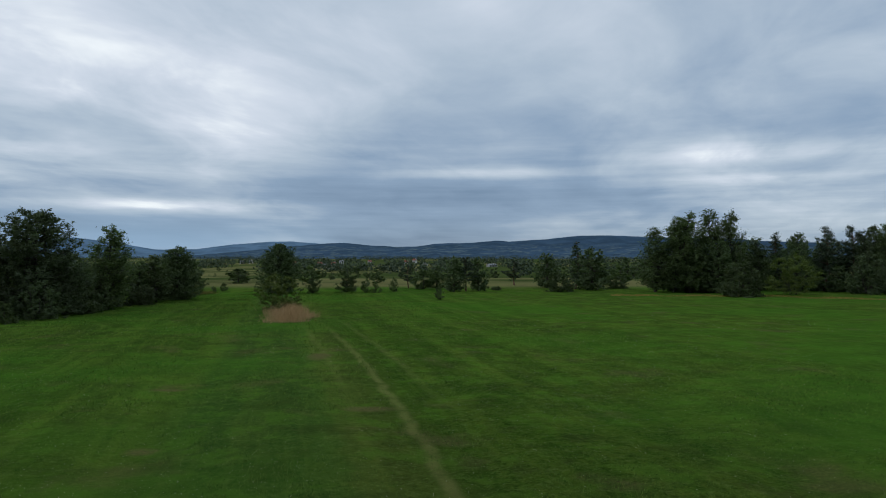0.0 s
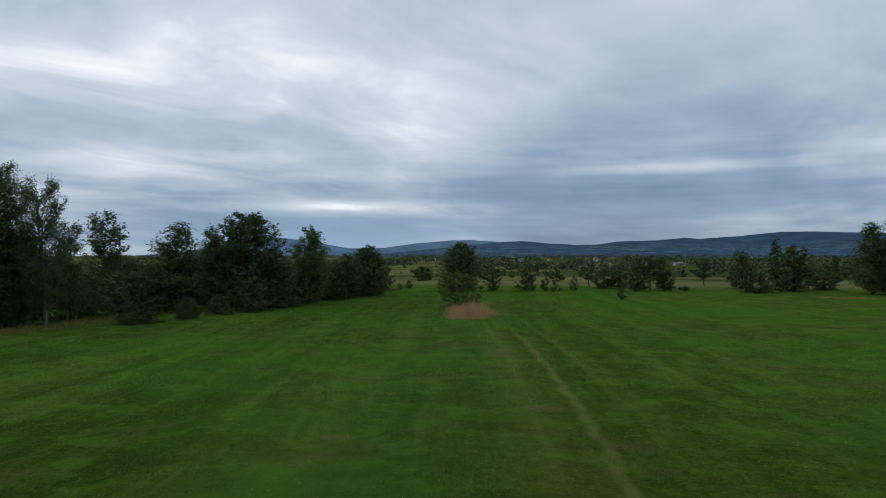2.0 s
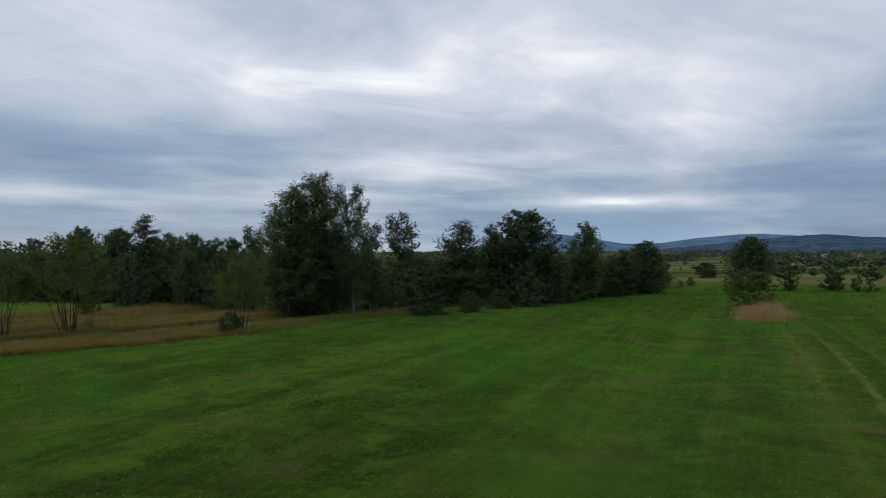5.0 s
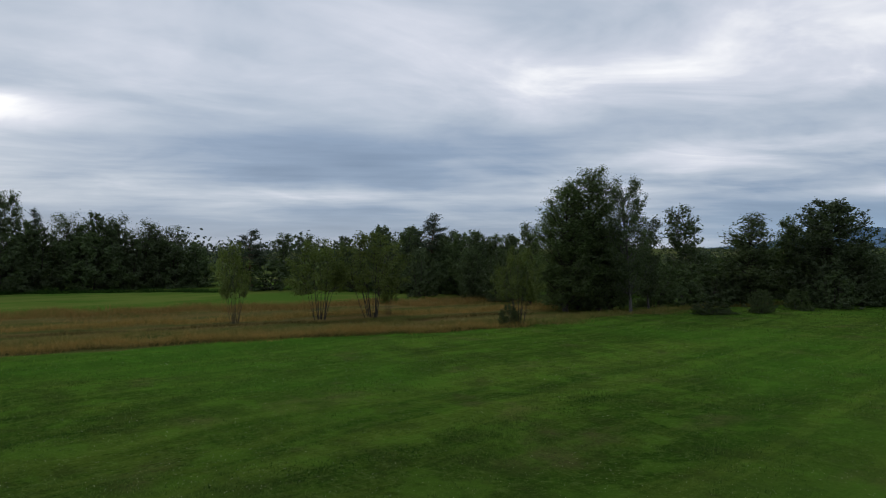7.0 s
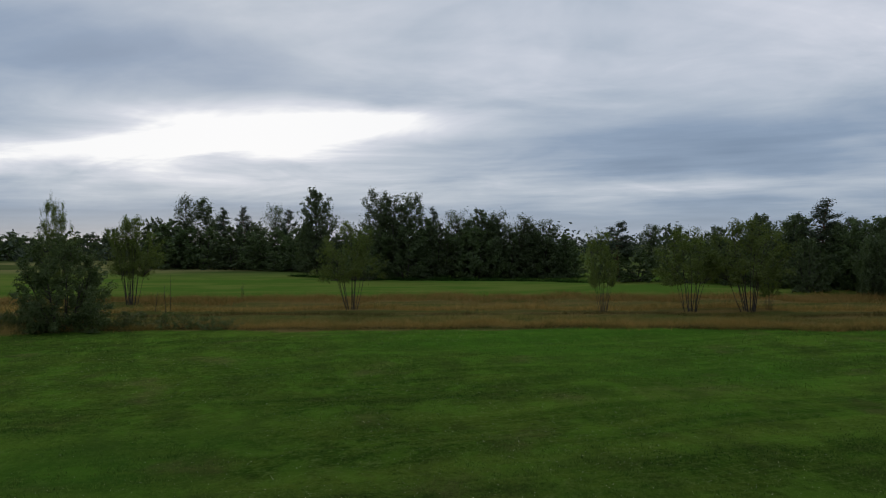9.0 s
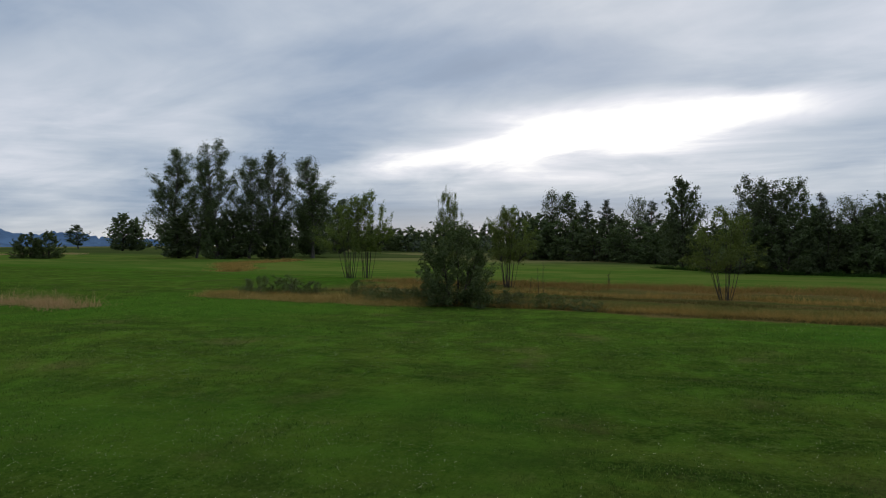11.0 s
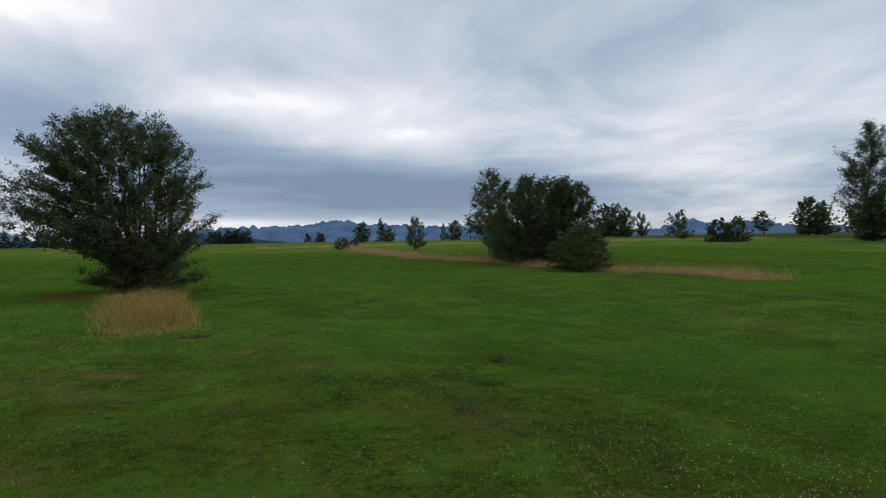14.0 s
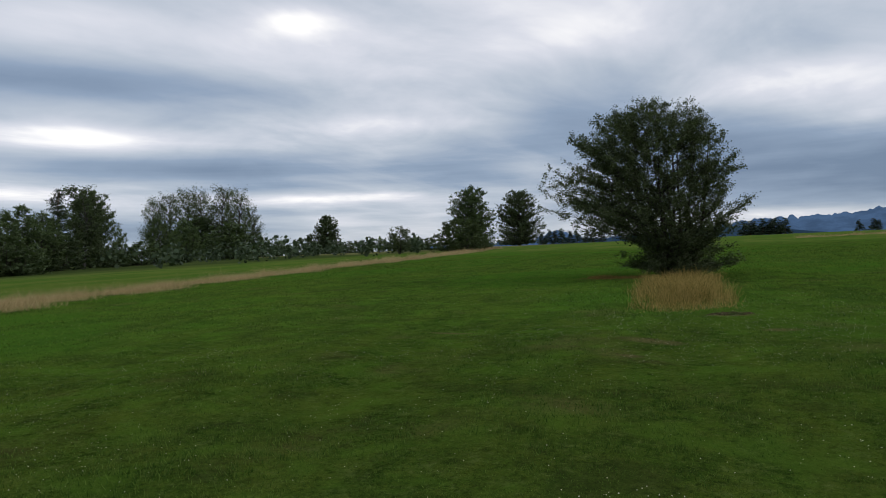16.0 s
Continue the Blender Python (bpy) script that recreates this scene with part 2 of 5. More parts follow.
def ground_material():
    m, n = material("meadow")
    p = n.add("ShaderNodeTexCoord").outputs["Object"]
    x, y, z = n.xyz(p)
    flat = n.vec(x, y, 0.0)
    # mown lawn: patchy green, paler stripes left by the mower, a thin brown footpath
    patch = n.noise(flat, 0.09, 4.0, 0.6)
    tuft = n.noise(flat, 1.1, 5.0, 0.65)
    blade = n.noise(flat, 14.0, 4.0, 0.7)
    clod = n.noise(n.vmath("ADD", flat, (3.0, 9.0, 0.0)), 3.6, 4.0, 0.65)
    lawn = n.mix(n.step(patch, 0.35, 0.65), (0.040, 0.096, 0.012), (0.077, 0.145, 0.0161))
    lawn = n.mix(n.step(tuft, 0.50, 0.63, 0.0, 0.6), lawn, (0.099, 0.145, 0.0171))
    lawn = n.mix(n.step(tuft, 0.47, 0.32, 0.0, 0.8), lawn, (0.021, 0.044, 0.0065))
    lawn = n.mix(n.step(clod, 0.51, 0.64, 0.0, 0.6), lawn, (0.108, 0.154, 0.0205))
    lawn = n.mix(n.step(clod, 0.48, 0.34, 0.0, 0.8), lawn, (0.016, 0.037, 0.0055))
    lawn = n.mix(n.step(blade, 0.52, 0.62, 0.0, 0.65), lawn, (0.102, 0.149, 0.0205))
    lawn = n.mix(n.step(blade, 0.48, 0.38, 0.0, 0.75), lawn, (0.017, 0.039, 0.0055))
    lawn = n.mix(n.step(n.noise(flat, 45.0, 3.0, 0.7), 0.44, 0.54, 0.55, 0.0), lawn, (0.016, 0.036, 0.0055))
    # on the north-western side the lawn is mixed towards a darker green
    lawn = n.mix(n.math("MULTIPLY", n.step(x, 0.0, -9.0, 0.0, 0.36), n.step(y, -10.0, 6.0, 0.35, 1.0)), lawn, (0.026, 0.066, 0.009))
    # mower's rows run to the bearing 13
    ca, sa = math.cos(radians(13)), math.sin(radians(13))
    row = n.math("ADD", n.math("MULTIPLY", x, ca), n.math("MULTIPLY", y, sa))
    row = n.math("ADD", row, n.math("MULTIPLY", n.noise(flat, 0.05, 2.0), 3.0))
    line = n.math("SINE", n.math("MULTIPLY", row, 2 * math.pi / 3.1))
    lawn = n.mix(n.step(line, 0.2, 0.95, 0.0, 0.17), lawn, (0.099, 0.145, 0.0171))
    lawn = n.mix(n.step(n.noise(n.vec(n.math("MULTIPLY", row, 1.0), n.math("MULTIPLY", y, 0.12), 0.0), 0.8, 3.0), 0.55, 0.75, 0.0, 0.5), lawn, (0.020, 0.050, 0.0091))
    combed = n.noise(n.vec(row, n.math("MULTIPLY", y, 0.22), 7.0), 1.3, 5.0, 0.7)
    lawn = n.mix(n.step(combed, 0.40, 0.75, 0.0, 0.34), lawn, (0.117, 0.164, 0.0236))
    lawn = n.mix(n.step(n.noise(flat, 0.28, 3.0, 0.5), 0.50, 0.70, 0.0, 0.45), lawn, (0.104, 0.160, 0.0192))
    mown = n.noise(n.vec(row, n.math("MULTIPLY", y, 0.02), 11.0), 2.1, 3.0, 0.65)
    # the rows are crisp on the north and west side only
    crisp = n.math("MULTIPLY", n.step(y, -14.0, 4.0, 0.30, 1.0), n.step(x, 9.0, 0.0, 0.25, 1.0))
    lawn = n.mix(n.math("MULTIPLY", crisp, n.step(mown, 0.52, 0.60, 0.0, 0.36)), lawn, (0.024, 0.056, 0.0074))
    lawn = n.mix(n.math("MULTIPLY", crisp, n.step(mown, 0.46, 0.38, 0.0, 0.34)), lawn, (0.109, 0.162, 0.0214))
    bands = n.noise(n.vec(row, n.math("MULTIPLY", y, 0.035), 2.0), 0.42, 3.0, 0.55)
    lawn = n.mix(n.math("MULTIPLY", crisp, n.step(bands, 0.49, 0.63, 0.0, 0.52)), lawn, (0.026, 0.062, 0.0074))
    lawn = n.mix(n.math("MULTIPLY", crisp, n.step(bands, 0.49, 0.36, 0.0, 0.42)), lawn, (0.094, 0.155, 0.0192))
    # one pass of the mower is cooler green and full of clover, the next one to it worn brown
    mow = n.math("ADD", n.math("ADD", n.math("MULTIPLY", x, 0.974), n.math("MULTIPLY", y, 0.225)), n.math("MULTIPLY", n.math("SUBTRACT", tuft, 0.5), 1.2))
    north = n.step(y, 4.0, 12.0)
    lawn = n.mix(n.math("MULTIPLY", north, n.math("MULTIPLY", n.step(mow, -3.6, -2.4), n.step(mow, 1.7, 1.1, 0.0, 0.24))), lawn, (0.046, 0.092, 0.026))
    lawn = n.mix(n.math("MULTIPLY", north, n.math("MULTIPLY", n.step(mow, 1.2, 1.6), n.step(mow, 4.6, 2.4, 0.0, 0.34))), lawn, (0.092, 0.100, 0.024))
    # clover heads, gaps and coarse tufts, mottled at the size of a hand and of a stride
    for scale, shift, amount in ((7.5, 5.0, 0.62), (2.6, 17.0, 0.5)):
        speck = n.noise(n.vmath("ADD", flat, (shift, 2.0 * shift, 0.0)), scale, 6.0, 0.85)
        lawn = n.mix(n.step(speck, 0.535, 0.64, 0.0, amount), lawn, (0.135, 0.190, 0.042))
        lawn = n.mix(n.step(speck, 0.465, 0.36, 0.0, amount), lawn, (0.016, 0.040, 0.006))
    # lush and thin places, a stride or two across
    lush = n.noise(n.vmath("ADD", flat, (51.0, 23.0, 0.0)), 0.62, 5.0, 0.65)
    lawn = n.mix(n.step(lush, 0.51, 0.62, 0.0, 0.46), lawn, (0.086, 0.176, 0.018))
    lawn = n.mix(n.step(lush, 0.48, 0.36, 0.0, 0.50), lawn, (0.036, 0.052, 0.012))
    # footpath
    path = n.math("ADD", x, n.math("ADD", n.math("MULTIPLY", n.math("MULTIPLY", y, y), 0.00176), n.math("MULTIPLY", y, 0.140)))
    path = n.math("ABSOLUTE", n.math("ADD", n.math("SUBTRACT", path, 2.45), n.math("MULTIPLY", n.math("SUBTRACT", n.noise(flat, 0.5, 3.0), 0.5), 0.5)))
    on_path = n.math("MULTIPLY", n.step(path, 0.30, 0.03), n.math("MULTIPLY", n.step(y, 4.0, 10.0), n.step(y, 56.0, 30.0)))
    twin = n.math("MULTIPLY", n.step(n.math("ABSOLUTE", n.math("SUBTRACT", path, 1.5)), 0.3, 0.05, 0.0, 0.4), n.math("MULTIPLY", n.step(y, 20.0, 30.0), n.step(y, 60.0, 45.0)))
    lawn = n.mix(n.math("MULTIPLY", n.math("MAXIMUM", on_path, twin), n.step(tuft, 0.25, 0.6, 0.25, 0.68)), lawn, (0.165, 0.178, 0.048))
    # dry and bare patches
    dry = n.step(n.noise(n.vmath("ADD", flat, (31.0, 7.0, 0.0)), 0.30, 4.0, 0.6), 0.55, 0.72, 0.0, 0.45)
    for cx, cy, rx, ry in DRY:
        u, v = n.math("DIVIDE", n.math("SUBTRACT", x, cx), rx), n.math("DIVIDE", n.math("SUBTRACT", y, cy), ry)
        d = n.math("ADD", n.math("MULTIPLY", u, u), n.math("MULTIPLY", v, v))
        dry = n.math("MAXIMUM", dry, n.step(n.math("ADD", d, n.math("MULTIPLY", tuft, 1.2)), 1.5, 0.4, 0.0, 0.85))
    lawn = n.mix(dry, lawn, n.mix(n.step(blade, 0.35, 0.65), (0.085, 0.070, 0.030), (0.150, 0.128, 0.046)))
    lawn = n.mix(n.math("MULTIPLY", n.math("SUBTRACT", 1.0, dry), n.step(n.noise(n.vmath("ADD", flat, (11.0, 40.0, 0.0)), 0.055, 3.0, 0.55), 0.45, 0.62, 0.0, 0.5)), lawn, (0.052, 0.140, 0.013))
    # near by the ground colour is darkened for the shade between the standing blades
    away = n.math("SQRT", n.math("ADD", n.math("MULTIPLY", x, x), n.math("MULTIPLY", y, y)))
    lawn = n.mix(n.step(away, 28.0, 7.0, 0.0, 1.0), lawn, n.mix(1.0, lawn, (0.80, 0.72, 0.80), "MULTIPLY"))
    # rough unmown ground on the west side and along the strips of long grass
    edge = n.math("MULTIPLY", n.math("SUBTRACT", n.noise(flat, 0.35, 4.0), 0.5), 3.0)
    west = n.math("ADD", n.math("MULTIPLY", x, -1.0), edge)
    rough = n.math("MULTIPLY", n.math("MULTIPLY", n.step(west, 34.8, 35.8), n.step(west, 60.0, 55.0)),
                   n.math("MULTIPLY", n.step(y, -37.0, -30.0), n.step(y, 45.0, 32.0)))
    straw = n.mix(n.step(n.noise(n.vec(n.math("MULTIPLY", x, 1.0), n.math("MULTIPLY", y, 0.15), 0.0), 0.45, 4.0), 0.4, 0.6), (0.135, 0.098, 0.034), (0.070, 0.076, 0.020))
    # the neighbour's meadow beyond it is paler and more olive
    olive = n.mix(n.step(n.noise(n.vec(n.math("MULTIPLY", x, 0.6), n.math("MULTIPLY", y, 0.22), 4.0), 0.35, 5.0, 0.65), 0.42, 0.6), (0.074, 0.132, 0.020), (0.128, 0.160, 0.032))
    over = n.math("MAXIMUM", n.step(west, 55.0, 60.0), n.math("MAXIMUM", n.step(y, -95.0, -125.0),
                  n.math("MULTIPLY", n.step(y, 4.0, -4.0), n.step(n.math("ADD", n.math("ADD", n.math("MULTIPLY", x, 0.905), n.math("MULTIPLY", y, 0.425)), n.math("MULTIPLY", edge, 0.4)), 28.0, 30.0))))
    ground = n.mix(rough, n.mix(n.math("MULTIPLY", over, 0.8), lawn, olive), straw)
    # beyond the meadow: paler fields and pasture in the valley and on the plain
    far = n.math("MAXIMUM", n.step(y, 96.0, 112.0), n.step(n.math("ABSOLUTE", x), 90.0, 130.0))
    field = n.add("ShaderNodeTexVoronoi")
    field.inputs["Scale"].default_value = 0.006
    n.put(field.inputs["Vector"], n.vec(x, n.math("MULTIPLY", y, 0.5), 0.0))
    plot = n.xyz(field.outputs["Color"])[0]
    farm = n.mix(n.step(plot, 0.35, 0.65), (0.060, 0.074, 0.024), (0.170, 0.152, 0.062))
    farm = n.mix(n.step(n.noise(flat, 0.02, 5.0), 0.45, 0.60, 0.0, 0.9), farm, (0.038, 0.052, 0.017))
    ground = n.mix(n.math("MULTIPLY", far, 0.85), ground, farm)
    h = n.math("ADD", n.math("ADD", n.math("MULTIPLY", tuft, 0.8), n.math("MULTIPLY", clod, 0.6)), n.math("MULTIPLY", blade, 0.4))
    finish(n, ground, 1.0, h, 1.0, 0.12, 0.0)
    return m


def build_ground():
    rings = np.concatenate([np.linspace(0.0, 60.0, 90), 60.0 * 1.045 ** np.arange(1, 101)])
    turns = 220
    a = np.arange(turns) * 2 * np.pi / turns
    r, t = np.meshgrid(rings[1:], a, indexing="ij")
    x, y = (-r * np.sin(t)).ravel(), (r * np.cos(t)).ravel()
    verts = np.column_stack([np.r_[0.0, x], np.r_[0.0, y], np.r_[ground_z(0.0, 0.0), ground_z(x, y)]])
    tris = []
    j = np.arange(turns)
    jn = (j + 1) % turns
    tris.append(np.column_stack([np.zeros(turns, int), 1 + j, 1 + jn]))
    for i in range(len(rings) - 2):
        p, q = 1 + i * turns, 1 + (i + 1) * turns
        tris.append(np.column_stack([p + j, q + j, q + jn]))
        tris.append(np.column_stack([p + j, q + jn, p + jn]))
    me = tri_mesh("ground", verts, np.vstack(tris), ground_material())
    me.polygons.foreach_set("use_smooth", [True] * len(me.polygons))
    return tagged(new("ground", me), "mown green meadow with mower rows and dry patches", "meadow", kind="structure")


build_ground()


def ridge(name, label, colour, light, distance, depth, bearings, height, seed, grain=60.0, fields=0.0):
    """A chain of hills far off: height(bearing) gives its skyline in degrees above the level."""
    m, n = material(name)
    p = n.add("ShaderNodeTexCoord").outputs["Object"]
    f = n.noise(n.vmath("MULTIPLY", p, (1.0, 1.0, 3.0)), 1.0 / grain, 5.0, 0.6)
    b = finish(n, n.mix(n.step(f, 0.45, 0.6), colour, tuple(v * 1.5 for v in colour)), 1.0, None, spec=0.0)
    # emission stands in for kilometres of haze; woods above, pale fields on lower slopes
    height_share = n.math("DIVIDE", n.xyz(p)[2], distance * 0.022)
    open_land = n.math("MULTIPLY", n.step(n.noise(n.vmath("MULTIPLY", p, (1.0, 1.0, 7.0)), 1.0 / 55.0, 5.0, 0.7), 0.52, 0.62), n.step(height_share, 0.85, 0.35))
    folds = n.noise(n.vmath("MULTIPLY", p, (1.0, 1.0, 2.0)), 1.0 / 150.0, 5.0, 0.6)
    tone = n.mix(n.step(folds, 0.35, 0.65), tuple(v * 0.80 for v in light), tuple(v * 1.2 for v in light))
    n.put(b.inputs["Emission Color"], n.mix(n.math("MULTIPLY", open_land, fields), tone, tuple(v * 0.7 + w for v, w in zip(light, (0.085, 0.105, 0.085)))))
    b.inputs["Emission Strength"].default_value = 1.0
    steps, rows_up = 420, 14
    verts, faces = [], []
    for i in range(steps + 1):
        az = bearings[0] + (bearings[1] - bearings[0]) * i / steps
        top = distance * math.tan(radians(height(az))) + 4.5
        for j in range(rows_up + 1):
            u = j / rows_up
            d = distance + depth * (u - 1.0)
            z = -12.0 + (top + 12.0) * u ** 1.4
            w = Vector((-math.sin(radians(az)) * d, math.cos(radians(az)) * d, z))
            if 0 < j < rows_up:
                w.z += (top + 12.0) * 0.10 * noise.fractal(Vector((az * 0.35 + seed, u * 3.0, seed)), 0.8, 2.0, 4)
            verts.append(w)
    for i in range(steps):
        for j in range(rows_up):
            a = i * (rows_up + 1) + j
            faces.append((a, a + rows_up + 1, a + rows_up + 2, a + 1))
    return tagged(new(name, mesh_from(name, verts, faces, m, True)), label, "mountains", kind="structure")


def bump_sum(az, bumps, seed, rough, freq=0.5):
    v = sum(h * math.exp(-((az - a) / w) ** 2) for a, w, h in bumps)
    return v + rough * noise.fractal(Vector((az * freq, seed, 0.0)), 0.9, 2.0, 5)


def skyline(knots, seed, rough=0.03, freq=0.9):
    """A skyline through a few bearings and heights in degrees, with small unevenness."""
    at, up = np.array(sorted(knots)).T
    return lambda az: float(np.interp(az, at, up)) + rough * noise.fractal(Vector((az * freq, seed, 0.0)), 0.9, 2.0, 5)


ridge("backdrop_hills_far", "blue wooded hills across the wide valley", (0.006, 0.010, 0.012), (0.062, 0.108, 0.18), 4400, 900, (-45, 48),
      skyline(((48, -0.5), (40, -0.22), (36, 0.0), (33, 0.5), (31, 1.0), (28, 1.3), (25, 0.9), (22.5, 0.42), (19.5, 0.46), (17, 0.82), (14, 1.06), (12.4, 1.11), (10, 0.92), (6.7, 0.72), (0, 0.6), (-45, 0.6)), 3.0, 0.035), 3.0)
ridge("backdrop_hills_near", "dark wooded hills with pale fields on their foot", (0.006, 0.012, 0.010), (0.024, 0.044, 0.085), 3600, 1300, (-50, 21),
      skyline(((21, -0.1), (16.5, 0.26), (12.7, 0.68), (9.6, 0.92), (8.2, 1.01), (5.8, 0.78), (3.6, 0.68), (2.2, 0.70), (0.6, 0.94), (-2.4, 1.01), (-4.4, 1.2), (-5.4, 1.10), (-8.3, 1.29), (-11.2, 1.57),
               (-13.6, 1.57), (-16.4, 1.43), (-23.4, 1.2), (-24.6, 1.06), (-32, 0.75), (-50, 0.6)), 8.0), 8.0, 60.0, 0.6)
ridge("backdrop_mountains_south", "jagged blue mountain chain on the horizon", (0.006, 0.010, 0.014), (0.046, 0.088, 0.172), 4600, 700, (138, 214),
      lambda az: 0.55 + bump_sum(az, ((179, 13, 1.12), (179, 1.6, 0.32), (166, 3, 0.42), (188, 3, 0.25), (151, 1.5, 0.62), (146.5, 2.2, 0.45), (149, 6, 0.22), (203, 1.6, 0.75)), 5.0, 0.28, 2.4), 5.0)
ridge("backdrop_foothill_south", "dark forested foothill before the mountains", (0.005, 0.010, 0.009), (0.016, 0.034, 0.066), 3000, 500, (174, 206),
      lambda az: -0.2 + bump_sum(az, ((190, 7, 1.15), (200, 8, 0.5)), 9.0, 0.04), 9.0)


# ---- trees ----
def tube(points, radii, sides=6):
    """Corners and triangles of a tapered limb along the points."""
    verts, tris = [], []
    for i, (p, r) in enumerate(zip(points, radii)):
        d = (points[min(i + 1, len(points) - 1)] - points[max(i - 1, 0)])
        d = d / (np.linalg.norm(d) + 1e-9)
        s = np.cross(d, (0.31, 0.95, 0.05))
        s = s / (np.linalg.norm(s) + 1e-9)
        t = np.cross(d, s)
        for j in range(sides):
            a = 2 * math.pi * j / sides
            verts.append(p + r * (math.cos(a) * s + math.sin(a) * t))
    for i in range(len(points) - 1):
        for j in range(sides):
            a, b = i * sides + j, i * sides + (j + 1) % sides
            tris += [(a, b, b + sides), (a, b + sides, a + sides)]
    return np.array(verts), np.array(tris)


class Wood:
    """Gathers limbs into one mesh."""

    def __init__(self):
        self.verts, self.tris, self.count = [], [], 0

    def limb(self, points, radii, sides=6):
        v, t = tube([np.array(p, float) for p in points], radii, sides)
        self.verts.append(v)
        self.tris.append(t + self.count)
        self.count += len(v)

    def mesh(self, name, mat):
        return tri_mesh(name, np.vstack(self.verts), np.vstack(self.tris), mat)


# trees far off are built of fewer and larger leaves: the length of a leaf as a share of the tree's size
LEAF_SHARE = (0.0108, 0.019, 0.037, 0.062)
LOD = {"level": 0}


def leaf_mesh(rng, p, lean, size, slim, name, mat):
    """One pointed leaf at each of the places p, turned up and along lean."""
    n = len(p)
    face = rng.normal(0, 0.75, (n, 3)) + lean * 0.5 + np.array([0.0, 0.0, 0.45])
    face /= np.maximum(np.linalg.norm(face, axis=1, keepdims=True), 1e-6)
    d = np.cross(face, rng.normal(0, 1, (n, 3)))
    d /= np.maximum(np.linalg.norm(d, axis=1, keepdims=True), 1e-6)
    e = np.cross(face, d) * size * slim * 0.5
    d = d * size * 0.5
    v = np.stack([p - d + e, p - d - e, p + d], 1).reshape(-1, 3)
    return tri_mesh(name, v, np.arange(3 * n).reshape(-1, 3), mat)


def leaves(rng, centres, spread, count, size, slim=0.55, flat=1.0):
    """Kite-shaped leaf masses strewn round the centres of far-off crowns: corners and triangles."""
    which = rng.integers(0, len(centres), count)
    off = rng.normal(0, 1, (count, 3))
    off /= np.maximum(np.linalg.norm(off, axis=1, keepdims=True), 1e-6)
    off *= rng.random((count, 1)) ** 0.5
    p = centres[which] + off * spread[which][:, None] * np.array([1.0, 1.0, flat])
    face = rng.normal(0, 0.75, (count, 3)) + off * 0.7 + np.array([0.0, 0.0, 0.40])
    face /= np.maximum(np.linalg.norm(face, axis=1, keepdims=True), 1e-6)
    d = np.cross(face, rng.normal(0, 1, (count, 3)))
    d /= np.maximum(np.linalg.norm(d, axis=1, keepdims=True), 1e-6)
    e = np.cross(face, d)
    s = size * rng.uniform(0.5, 1.3, (count, 1))
    q = np.stack([p - d * s * 0.5, p + e * s * slim * 0.5, p + d * s * 0.5, p - e * s * slim * 0.5], 1).reshape(-1, 3)
    i = np.arange(count)[:, None] * 4
    return q, np.vstack([i + np.array([[0, 1, 2]]), i + np.array([[0, 2, 3]])])


class Stem:
    """A stem from its foot to its tip, bowed and a little crooked: at(z) gives its place at a height."""

    def __init__(self, rng, foot, tip, bow=0.06, crook=0.01):
        self.foot, self.tip = np.array(foot, float), np.array(tip, float)
        self.bow = rng.normal(0, bow, 2) * tip[2]
        self.wave, self.crook = rng.uniform(0, 6.3, 2), crook * tip[2]

    def at(self, z):
        u = min(1.0, max(0.0, (z - self.foot[2]) / (self.tip[2] - self.foot[2])))
        p = self.foot + (self.tip - self.foot) * u
        p[:2] += self.bow * u * (1 - u) * 2 + self.crook * np.sin(self.wave + 7 * u) * u
        return p

    def draw(self, wood, r, sides=7, steps=8):
        us = [i / steps for i in range(steps + 1)]
        z = [self.foot[2] + (self.tip[2] - self.foot[2]) * u for u in us]
        wood.limb([self.at(v) for v in z], [r * (1.3 if i == 0 else 1.0) * (1 - 0.95 * u) + 0.05 * r for i, u in enumerate(us)], sides)


